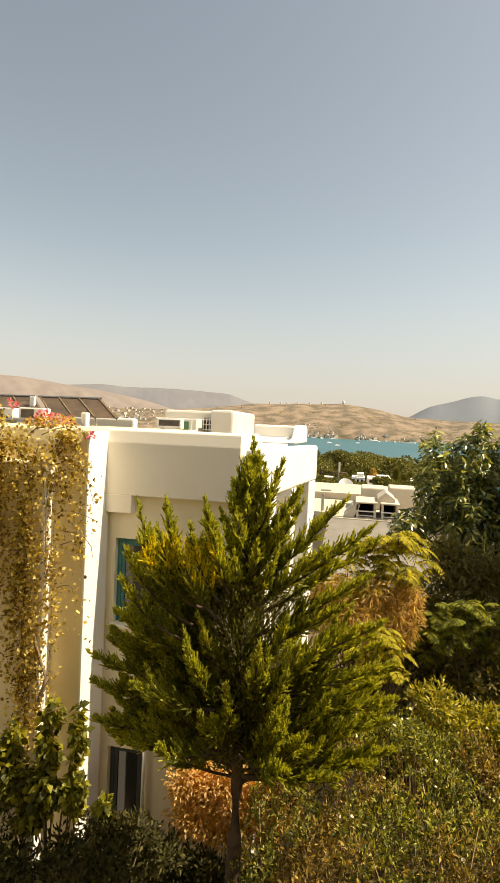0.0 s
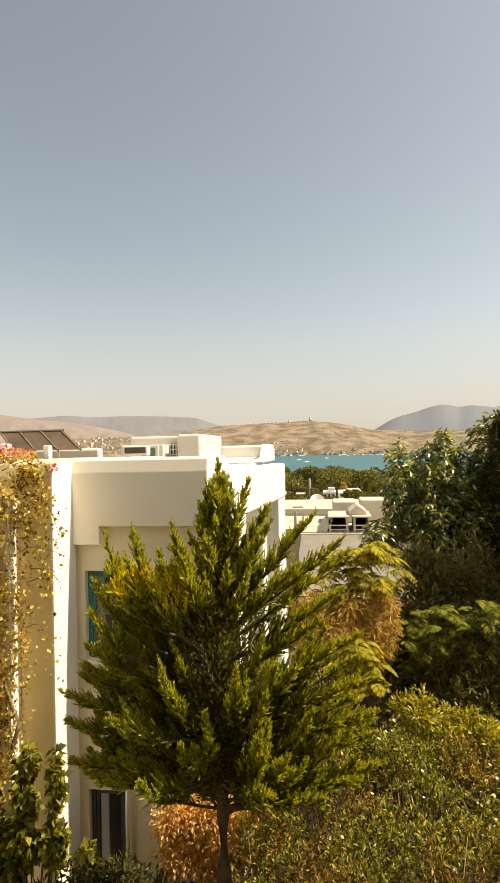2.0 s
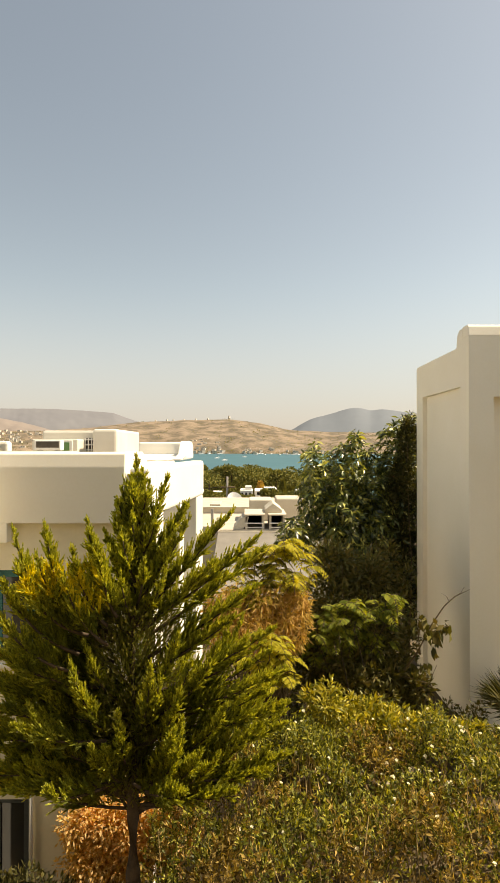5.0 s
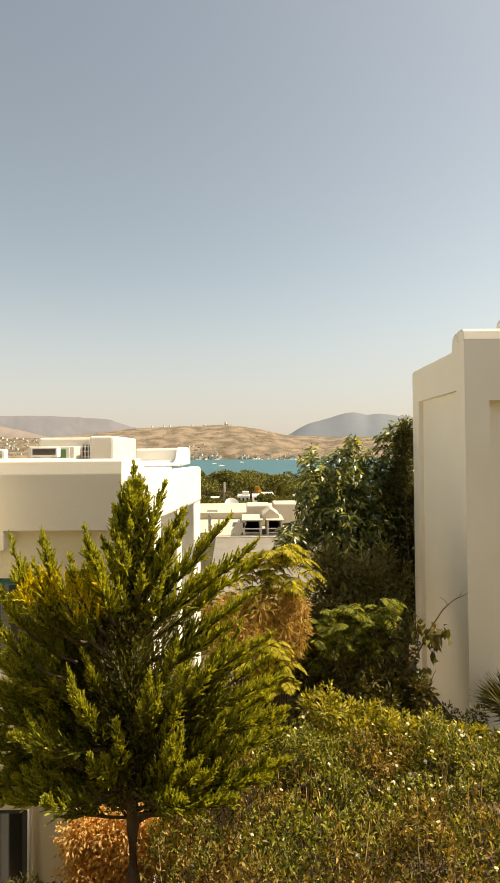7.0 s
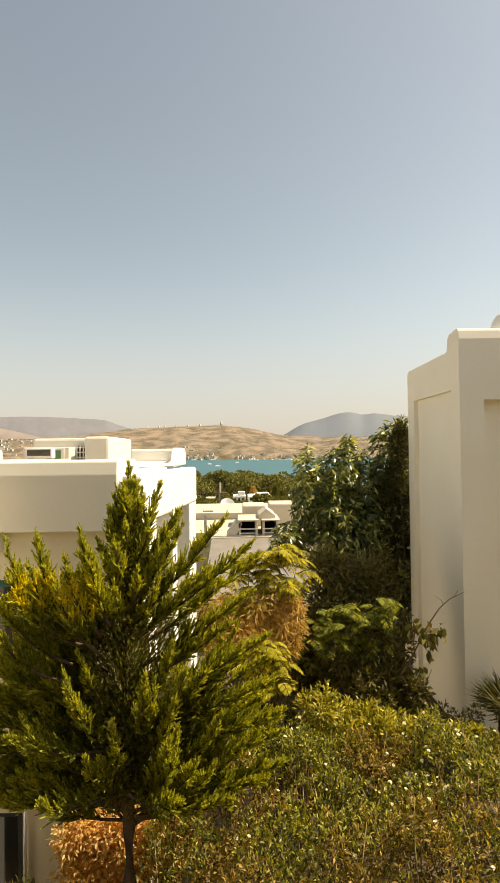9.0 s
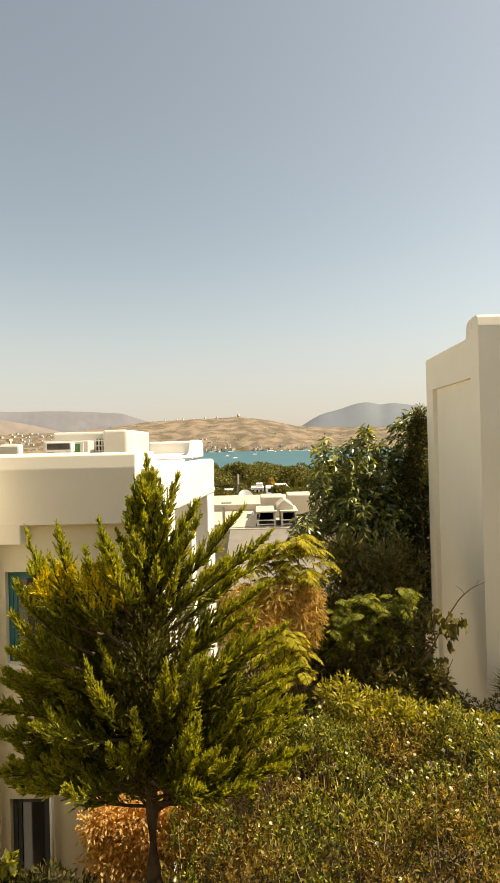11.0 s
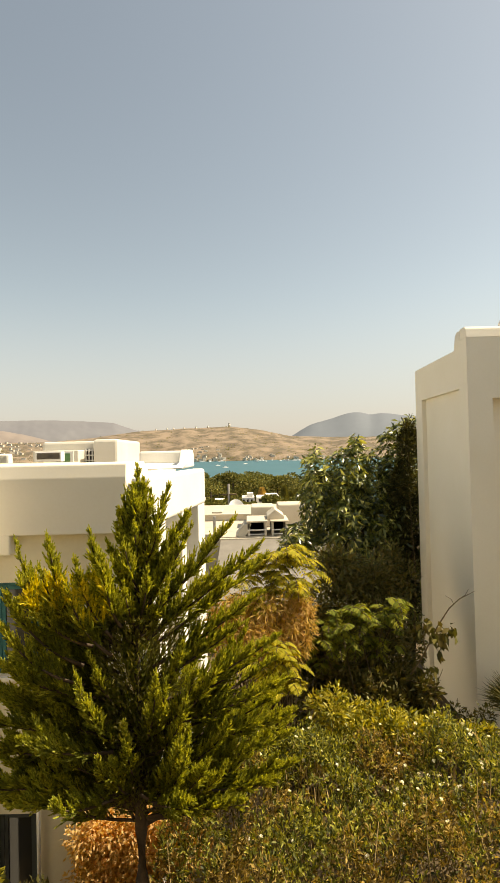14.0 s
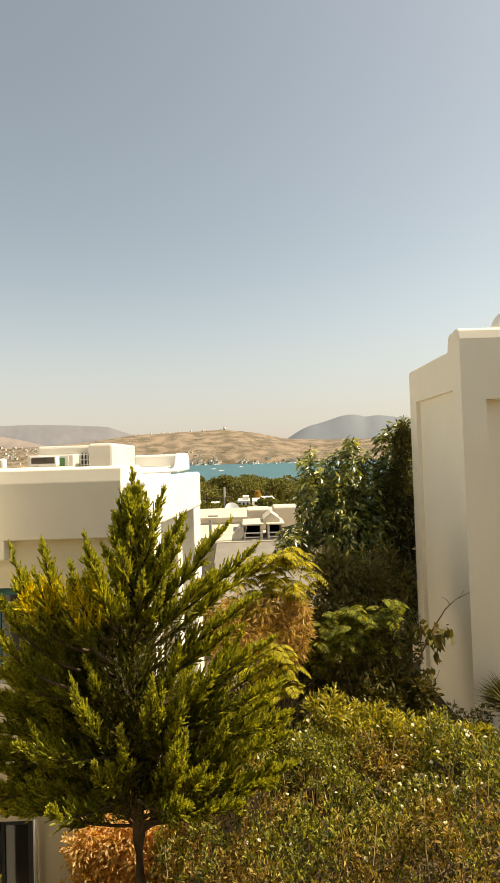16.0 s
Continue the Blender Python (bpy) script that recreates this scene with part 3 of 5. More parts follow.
            e = unit(d * (0.9 + 0.9 * s * s) + r0 * 0.68 + up * 0.26)
            p0 = curve[i]
            # The outer part of each bough takes the brighter sun tone.
            sunlit = s > (0.1 if p0[2] > 4.9 else 0.3) + 0.4 * rng.random()
            spray(p0, p0 + e * ln * 0.5, p0 + e * ln + up * ln * 0.12, np.interp(ln, (0.05, 0.2), (0.03, 0.042)), sunlit)
            if ln > 0.07:
                for _ in range(2):
                    f = unit(e + unit(np.cross(e, rng.normal(size=3))) * 0.55 + up * 0.15)
                    b0 = p0 + e * ln * rng.uniform(0.15, 0.65)
                    l2 = ln * rng.uniform(0.35, 0.55)
                    spray(b0, b0 + f * l2 * 0.5, b0 + f * l2, 0.034, sunlit)
    for z in np.linspace(3.1, 6.4, 150):
        c = axis(z) + rng.normal(size=3) * 0.015
        reach = np.interp(z, (3.2, 4.8, 5.6, 6.1, 6.45), (0.5, 0.4, 0.3, 0.22, 0.1)) * rng.uniform(0.6, 1.1)
        a = rng.random() * 2 * math.pi
        o = np.array((math.cos(a), math.sin(a), 0))
        tip = c + o * reach * 0.62 + np.array((0, 0, reach * np.interp(z, (3.2, 6.4), (0.6, 1.1))))
        spray(c, c + o * reach * 0.45 + np.array((0, 0, reach * 0.25)), tip, 0.06, False)
    pos, way, size, yellow = np.concatenate(pos), np.concatenate(way), np.concatenate(size), np.concatenate(yellow)
    tipl = yellow == 1
    g = yellow == 0
    yellow = yellow == 2
    part("sunlit_crown", leaves("sunlit_crown", pos[tipl], way[tipl], size[tipl], size[tipl] * 0.4, M_CON_TIP, 0.2, 0.0, rng, 0.4, 0.2, True), M_CON_TIP, tree, "sprays coloured lighter to look sunlit")
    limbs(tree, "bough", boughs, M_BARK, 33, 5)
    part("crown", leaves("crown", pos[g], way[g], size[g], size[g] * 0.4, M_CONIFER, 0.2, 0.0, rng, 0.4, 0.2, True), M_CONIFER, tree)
    part("yellowed_crown", leaves("yellowed_crown", pos[yellow], way[yellow], size[yellow], size[yellow] * 0.42, M_CON_YEL, 0.2, 0.0, rng, 0.4, 0.2, True), M_CON_YEL, tree, "yellowed dying sprays")
    # Darker leaves put shade into the inside of the crown.
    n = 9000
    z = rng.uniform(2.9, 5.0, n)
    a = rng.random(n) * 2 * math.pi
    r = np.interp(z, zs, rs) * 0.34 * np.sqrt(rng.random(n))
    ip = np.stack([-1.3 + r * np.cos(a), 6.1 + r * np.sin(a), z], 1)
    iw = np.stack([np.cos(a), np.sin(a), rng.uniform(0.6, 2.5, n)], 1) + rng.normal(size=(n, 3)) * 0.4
    part("inner_shade_crown", leaves("inner_shade_crown", ip, iw, rng.uniform(0.05, 0.09, n), 0.02, M_CON_DARK, 0.2, 0.1, rng, 0.4, 0.1, True), M_CON_DARK, tree)


conifer()


# ---- loquat tree ----
def loquat():
    rng = R(21)
    tree = thing("loquat_tree", (3.0, 14.0, -0.7), "dense loquat tree with large leathery leaves", "tree")
    lobes = [((1.68, 13.9, 5.6), (0.42, 0.6, 1.42), 60), ((2.3, 13.9, 5.45), (0.45, 0.6, 1.36), 60), ((2.72, 14.0, 5.75), (0.4, 0.6, 1.42), 54), ((3.25, 14.0, 5.5), (0.45, 0.6, 1.3), 54), ((3.78, 14.1, 6.0), (0.46, 0.65, 1.72), 70),
             ((4.35, 14.2, 6.3), (0.6, 0.6, 1.4), 60), ((2.7, 13.8, 4.4), (1.3, 0.95, 1.4), 140), ((3.9, 13.9, 4.3), (1.1, 0.6, 1.9), 120), ((1.1, 13.4, 4.45), (0.45, 0.45, 0.55), 30), ((2.8, 13.9, 2.9), (1.5, 1.0, 1.2), 80), ((4.6, 14.2, 3.0), (0.7, 0.8, 1.6), 60)]
    trunk = [(3.0, 14.0, -0.7), (2.95, 14.02, 1.5), (3.0, 14.0, 3.2), (3.1, 14.0, 4.6)]
    part("trunk", tube(trunk, [0.16, 0.13, 0.11, 0.06], 9), M_BARK, tree)
    limbs(tree, "limb", [([(3.0, 14.0, 2.6 + 0.15 * k), tuple((np.array((3.0, 14, 3.6)) + np.array(c)) / 2), c], [0.06, 0.04, 0.015]) for k, (c, r, n) in enumerate(lobes)], M_BARK, 20)
    P, W, L = [], [], []
    for c, r, n in lobes:
        tips, nor = ellipsoid(rng, int(n * 1.2), c, r, 0.3)
        for tip, o in zip(tips, nor):
            ax = unit(o + np.array((0, 0, 0.7)))
            m = rng.integers(9, 14)
            ph = rng.random() * 6 + np.arange(m) * 2.4
            e1 = unit(np.cross(ax, (0.3, 0.2, 1)))
            e2 = np.cross(ax, e1)
            lift = rng.uniform(-0.55, 0.6, m)
            d = e1 * np.cos(ph)[:, None] + e2 * np.sin(ph)[:, None] + ax * lift[:, None] - np.array((0, 0, 0.12))
            P.append(tip + unit(d) * 0.02 - ax * rng.uniform(0, 0.14, m)[:, None])
            W.append(d)
            L.append(rng.uniform(0.17, 0.27, m) * (0.7 + 0.3 * (lift < 0.4)))
        q = n * 9
        tips, nor = ellipsoid(rng, q, c, np.array(r) * 0.8, 0.9)
        P.append(tips), W.append(nor + rng.normal(size=(q, 3)) * 0.6 - np.array((0, 0, 0.5))), L.append(rng.uniform(0.15, 0.25, q))
    P, W, L = np.concatenate(P), np.concatenate(W), np.concatenate(L)
    part("crown", leaves("crown", P, W, L, L * 0.3, M_LOQUAT, 0.14, 0.32, rng, 0.55, 0.6), M_LOQUAT, tree)


loquat()


# ---- shrubs ----
def fronds(rng, hub, count, length, spread, tilt, pairs=11, leaf=0.085):
    """Feathery compound leaves round a hub: arched midribs with paired leaflets."""
    P, W, L, ribs = [], [], [], []
    for k in range(count):
        a = rng.random() * 2 * math.pi
        ln = length * rng.uniform(0.7, 1.15)
        out = np.array((math.cos(a), math.sin(a) * 0.9, 0))
        s = np.array(hub) + rng.normal(size=3) * spread
        tip = s + out * ln * 0.85 + np.array((0, 0, rng.uniform(-0.45, 0.05) * ln))
        curve = bez(s, s + out * ln * 0.45 + np.array((0, 0, tilt * ln)), tip, pairs + 2)
        tan = unit(np.gradient(curve, axis=0))
        side = unit(np.cross(tan, (0, 0, 1)))
        ribs.append(([tuple(p) for p in curve[::3]], [0.005] * len(curve[::3])))
        for sg in (-1, 1):
            P.append(curve[1:-1])
            W.append(side[1:-1] * sg + tan[1:-1] * 0.4 - np.array((0, 0, 0.3)))
            L.append(leaf * np.sin(np.linspace(0.5, 2.8, pairs)) * rng.uniform(0.85, 1.2) + 0.02)
    return np.concatenate(P), np.concatenate(W), np.concatenate(L), ribs


def feather_shrub(seed, root, hubs, material, label, length=0.5, leaf=0.12):
    rng = R(seed)
    shrub = thing("feathery_shrub", root, label, "shrub", "feathery shrubs")
    P, W, L, ribs, stalks = [], [], [], [], []
    for hub, n in hubs:
        p, w, l, rb = fronds(rng, hub, int(n * 1.7), length, 0.1, 0.35, leaf=leaf)
        P.append(p), W.append(w), L.append(l)
        ribs += rb
        mid = (np.array(root) + np.array(hub)) / 2 + rng.normal(size=3) * 0.15
        stalks.append(([root, tuple(mid), hub], [0.018, 0.012, 0.006]))
    limbs(shrub, "stem", stalks + ribs, M_BARK, len(stalks), 5)
    part("foliage", leaves("foliage", np.concatenate(P), np.concatenate(W), np.concatenate(L), np.concatenate(L) * 0.34, material, 0.1, 0.1, rng, 0.5, 0.75), material, shrub)


feather_shrub(31, (0.5, 9.8, 0.9), [((0.66, 9.5, 4.85), 16), ((0.1, 9.6, 4.6), 14), ((0.55, 9.4, 4.4), 14), ((0.25, 9.3, 4.2), 10), ((-0.2, 9.5, 4.35), 8), ((0.95, 9.7, 4.6), 7), ((0.4, 9.6, 4.75), 14), ((-0.1, 9.4, 4.0), 10), ((0.8, 9.5, 4.3), 10)], M_FEATHER, "yellow-green feathery shrub with drooping compound leaves")
feather_shrub(32, (1.9, 9.8, 1.2), [((1.75, 9.3, 3.85), 18), ((2.25, 9.3, 3.85), 12), ((1.25, 9.4, 3.75), 9), ((1.5, 9.3, 3.6), 8), ((2.5, 9.4, 3.88), 7), ((1.15, 9.3, 3.45), 6), ((1.9, 9.7, 3.3), 10), ((1.4, 9.7, 3.0), 8), ((2.3, 9.8, 3.2), 8)], M_FEATHER_G, "green feathery shrub with arching compound leaves", 0.42)
feather_shrub(33, (0.4, 8.7, 1.1), [((0.45, 8.6, 3.4), 14), ((0.6, 8.5, 3.1), 10), ((0.3, 8.5, 3.65), 8), ((0.1, 8.4, 3.2), 8)], M_FEATHER, "yellowish feathery shrub beside the conifer", 0.36)


def leafy(name, seed, blobs, material, label, size, per, category="shrub", group="", width=0.4, droop=0.15, up=0.3, root=None, twigs=10, shell=0.6, stem_r=0.012):
    """A shrub: uneven clumps of leaves on thin stems."""
    rng = R(seed)
    root = root or (blobs[0][0][0], blobs[0][0][1], float(ground_z(blobs[0][0][0], blobs[0][0][1])))
    shrub = thing(name, root, label, category, group)
    P, W, st = [], [], []
    for c, r in blobs:
        n = int(per * r[0] * r[1] * r[2] ** 0.5)
        k = max(6, int(n / 110))
        sub, _ = ellipsoid(rng, k, c, np.array(r) * 0.85, 0.7)
        which = rng.integers(0, k, n)
        d = unit(rng.normal(size=(n, 3)))
        p = sub[which] + d * np.array(r) * 0.42 * rng.random((n, 1)) ** 0.5
        P.append(p)
        W.append(d + np.array((0, 0, up)) + rng.normal(size=(n, 3)) * 0.5)
        for e in sub[:twigs]:
            st.append(([root, tuple((np.array(root) * 0.4 + e * 0.6) + rng.normal(size=3) * 0.06), tuple(e)], [stem_r * 1.6, stem_r, stem_r * 0.4]))
    P, W = np.concatenate(P), np.concatenate(W)
    L = rng.uniform(0.65, 1.25, len(P)) * size
    limbs(shrub, "stem", st, M_STEM, 12, 5)
    part("foliage", leaves("foliage", P, W, L, L * width, material, 0.15, droop, rng, 0.5, 0.45), material, shrub)
    return shrub


leafy("withered_shrub", 41, [((0.33, 9.2, 3.95), (0.46, 0.3, 0.55)), ((0.64, 9.1, 3.65), (0.4, 0.28, 0.45)), ((0.1, 9.0, 3.5), (0.38, 0.28, 0.46)), ((-0.2, 9.2, 3.9), (0.42, 0.28, 0.55)), ((-0.55, 9.25, 3.75), (0.35, 0.25, 0.5)), ((0.75, 9.3, 4.05), (0.28, 0.24, 0.32))], M_TAN, "withered tan shrub with hanging dry leaves", 0.12, 21000, width=0.17, up=-0.7)
leafy("dark_shrub", 42, [((2.0, 10.3, 3.0), (1.1, 0.5, 1.3)), ((1.2, 10.1, 3.3), (0.7, 0.4, 0.8)), ((2.0, 10.1, 2.2), (1.2, 0.4, 0.6)), ((2.75, 10.6, 2.9), (0.5, 0.45, 1.2)), ((1.4, 10.3, 2.6), (0.9, 0.5, 1.0)), ((2.8, 10.9, 4.0), (0.45, 0.5, 0.8)), ((2.0, 10.6, 4.2), (1.0, 0.5, 0.6)), ((0.2, 9.6, 2.2), (0.7, 0.4, 0.9)), ((-0.5, 9.2, 1.9), (0.6, 0.4, 0.8)), ((0.6, 9.2, 1.8), (0.7, 0.35, 0.7)), ((1.6, 9.5, 2.7), (0.6, 0.22, 0.55)), ((2.3, 9.5, 2.6), (0.6, 0.22, 0.55)), ((2.95, 9.6, 2.5), (0.5, 0.22, 0.6))], M_SHADE, "evergreen shrub, coloured dark for the shade of the house", 0.13, 6500, width=0.36)
# Dark growth added in place of the shade on the loquat's right side.
leafy("shade_foliage", 49, [((3.98, 13.5, 6.85), (0.26, 0.2, 0.7)), ((3.86, 13.5, 5.8), (0.36, 0.22, 0.9)), ((3.75, 13.5, 4.5), (0.5, 0.25, 1.1)), ((3.6, 13.4, 3.2), (0.6, 0.25, 0.9))], M_SHADE_BLACK, "added dark foliage standing in for shade on the loquat", 0.12, 34000, "tree", width=0.3, twigs=4)
leafy("hedge_shrub", 43, [((1.35, 8.6, 2.6), (0.45, 0.35, 0.4)), ((1.85, 8.7, 2.4), (0.5, 0.35, 0.34)), ((2.4, 8.6, 2.32), (0.5, 0.35, 0.34)), ((2.95, 8.6, 2.22), (0.45, 0.35, 0.3)), ((1.0, 8.4, 2.1), (0.4, 0.35, 0.42)), ((3.5, 8.7, 2.1), (0.4, 0.3, 0.3))], M_HEDGE, "clipped yellow-green hedge shrub", 0.1, 16000, width=0.34)
leafy("dry_shrub", 44, [((-1.8, 7.4, 1.5), (0.5, 0.3, 0.5)), ((-2.2, 7.4, 1.4), (0.38, 0.3, 0.46)), ((-1.35, 7.4, 1.45), (0.45, 0.3, 0.5)), ((-0.95, 7.5, 1.35), (0.3, 0.3, 0.4)), ((-1.9, 7.35, 1.15), (0.65, 0.3, 0.35))], M_DRY, "dried-out shrub with orange-brown leaves", 0.068, 50000, width=0.42, up=-0.4, twigs=3, stem_r=0.006)
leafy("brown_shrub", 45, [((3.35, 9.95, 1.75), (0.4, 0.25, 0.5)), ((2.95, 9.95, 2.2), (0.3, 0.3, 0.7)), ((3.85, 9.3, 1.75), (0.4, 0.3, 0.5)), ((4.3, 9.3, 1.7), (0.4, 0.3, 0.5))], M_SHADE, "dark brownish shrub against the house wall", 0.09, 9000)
leafy("low_shrub", 46, [((-2.9, 5.9, 1.0), (0.9, 0.5, 0.6)), ((-3.9, 5.9, 0.8), (0.9, 0.5, 0.5)), ((-2.0, 5.5, 0.9), (0.6, 0.45, 0.6)), ((-3.0, 6.9, 0.9), (0.7, 0.4, 0.5)), ((-4.3, 6.45, 0.65), (0.9, 0.35, 0.5)), ((-3.5, 6.5, 0.8), (0.6, 0.35, 0.5)), ((-4.9, 6.5, 0.9), (0.6, 0.3, 0.7)), ((-4.5, 6.3, 0.4), (0.7, 0.3, 0.5)), ((-2.3, 6.95, 0.62), (0.7, 0.3, 0.42)), ((-1.6, 6.95, 0.68), (0.55, 0.3, 0.42)), ((-2.0, 7.1, 0.4), (0.9, 0.3, 0.4))], M_SHADE_BLACK, "low shrub, coloured dark for the shade of the conifer", 0.09, 10500, twigs=3)
leafy("broad_leaved_climber", 47, [((-4.05, 6.75, 2.3), (0.15, 0.14, 0.6)), ((-3.68, 6.75, 2.2), (0.13, 0.12, 0.62)), ((-4.75, 6.7, 1.8), (0.28, 0.2, 0.55)), ((-4.25, 6.7, 1.5), (0.36, 0.22, 0.5)), ((-3.75, 6.75, 1.5), (0.18, 0.16, 0.4)), ((-3.25, 6.75, 1.5), (0.12, 0.12, 0.2))], M_BROAD, "climber with broad heart-shaped leaves", 0.115, 27000, width=0.72, up=-0.6, droop=0.3, twigs=2)


# ---- flowering bed ----
def bed():
    rng = R(51)
    per = 9                                     # narrow leaves on each upright sprig
    sprigs = 11500
    n = sprigs * per
    x, y = rng.uniform(-1.25, 5.2, sprigs), rng.uniform(3.6, 8.25, sprigs)
    def top(a, b):
        h = 2.42 + 0.05 * (b - 6) - 0.75 * smooth(-0.1, -1.2, a)
        v = np.array([noise.fractal((float(p) * 0.9, float(q) * 0.9, 2.0), 0.9, 2.0, 3) for p, q in zip(a, b)])
        return h + 0.3 * v + 0.13 * np.sin(a * 5.3 + 2 * v) * np.cos(b * 4.7 + a), v
    h, v = top(x, y)
    m = 330                                     # hummocks of the bushes
    hx, hy = rng.uniform(-1.3, 5.3, m), rng.uniform(3.5, 8.35, m)
    hh = rng.uniform(0.08, 0.46, m)
    hr = rng.uniform(0.2, 0.36, m)
    near_h = np.concatenate([np.argmin((x[i:i + 5000, None] - hx) ** 2 + (y[i:i + 5000, None] - hy) ** 2, 1) for i in range(0, sprigs, 5000)])
    off = np.stack([x - hx[near_h], y - hy[near_h]], 1)
    rel = np.linalg.norm(off, axis=1) / hr[near_h]
    h = h - 0.16 + hh[near_h] * np.clip(1 - rel ** 2, -0.6, 1)
    z = h - np.abs(rng.normal(size=sprigs)) * 0.16
    axis = unit(rng.normal(size=(sprigs, 3)) * 0.35 + np.concatenate([off / hr[near_h][:, None] * 0.55, np.full((sprigs, 1), 0.9)], 1))
    dry = np.array([noise.fractal((float(p) * 0.75 + 9, float(q) * 0.75, 5.0), 0.9, 2.0, 3) for p, q in zip(x, y)]) + 0.22 * smooth(1.0, -0.8, x) + 0.3 * smooth(6.4, 5.0, y) - 0.3 * smooth(6.2, 7.3, y) + 0.25 * smooth(5.3, 4.3, y) - 0.12 > rng.normal(size=sprigs) * 0.3
    reach = np.tile(np.linspace(-0.04, 0.075, per), sprigs) * np.repeat(rng.uniform(0.6, 1.6, sprigs), per)
    P = np.repeat(np.stack([x, y, z], 1), per, 0) + np.repeat(axis, per, 0) * reach[:, None]
    W = rng.normal(size=(n, 3)) * 0.62 + np.repeat(axis, per, 0) * np.tile(np.linspace(0.25, 1.5, per), sprigs)[:, None]
    x, y, h, mask = (np.repeat(v_, per) for v_ in (x, y, h, dry))
    centres = [(-0.6, 6.8), (0.4, 5.2), (0.9, 7.4), (2.0, 5.6), (2.4, 7.5), (3.6, 5.4), (3.9, 7.4), (-0.6, 5.0)]
    near = np.argmin([(x - a) ** 2 + (y - b) ** 2 for a, b in centres], 0)
    L = rng.uniform(0.04, 0.085, n)
    petals = blossom_mesh(rng)
    for k, (cx, cy) in enumerate(centres):
        g = float(ground_z(cx, cy))
        bush = thing("flowering_shrub", (cx, cy, g), "low olive-green shrub, partly dried, with small white flowers" if cx > 0 else "low shrub with drying yellow-brown leaves", "shrub", "shrubs of the flower bed")
        a = (near == k) & ~mask
        b = (near == k) & mask
        part("foliage", leaves("foliage", P[a], W[a], L[a], L[a] * 0.34, M_BED, 0.15, 0.15, rng, 0.5, 0.4), M_BED, bush)
        part("dry_foliage", leaves("dry_foliage", P[b], W[b], L[b], L[b] * 0.34, M_BED_DRY, 0.15, 0.15, rng, 0.5, 0.35), M_BED_DRY, bush, "dried brown leaves")
        pick = rng.choice(np.nonzero(near == k)[0], 60, replace=False)
        stems = []
        for i in pick:
            e = P[i] + np.array((0, 0, rng.uniform(0.02, 0.2)))
            f = e - np.array((rng.normal() * 0.15, rng.normal() * 0.15, 0.45))
            stems.append(([(cx + (f[0] - cx) * 0.6, cy + (f[1] - cy) * 0.6, g), tuple(f), tuple(e)], [0.01, 0.007, 0.004]))
        limbs(bush, "stem", stems, M_STRAW, 12, 4)
        if cx > 0:
            for i in rng.choice(np.nonzero((near == k) & (P[:, 2] > h - 0.08))[0], 14 if cy < 6 else (24 if cx < 2 else 60), replace=False):
                f = part("blossom", petals, M_PETAL, bush)
                f.matrix_basis = Matrix.LocRotScale(Vector(P[i]) + Vector((0, 0, 0.09)), Euler((rng.normal() * 0.4, rng.normal() * 0.4, rng.random() * 6)), [rng.uniform(0.7, 1.4)] * 3)
                f.matrix_parent_inverse = bush.matrix_basis.inverted()


def blossom_mesh(rng):
    m = 12
    a = np.arange(m) * 2.4
    d = np.stack([np.cos(a), np.sin(a), np.linspace(0.1, 1.6, m)], 1)
    return leaves("blossom", np.zeros((m, 3)), d, 0.026, 0.02, M_PETAL, 0.1, 0.1, rng, 0.65, 0.9)


bed()


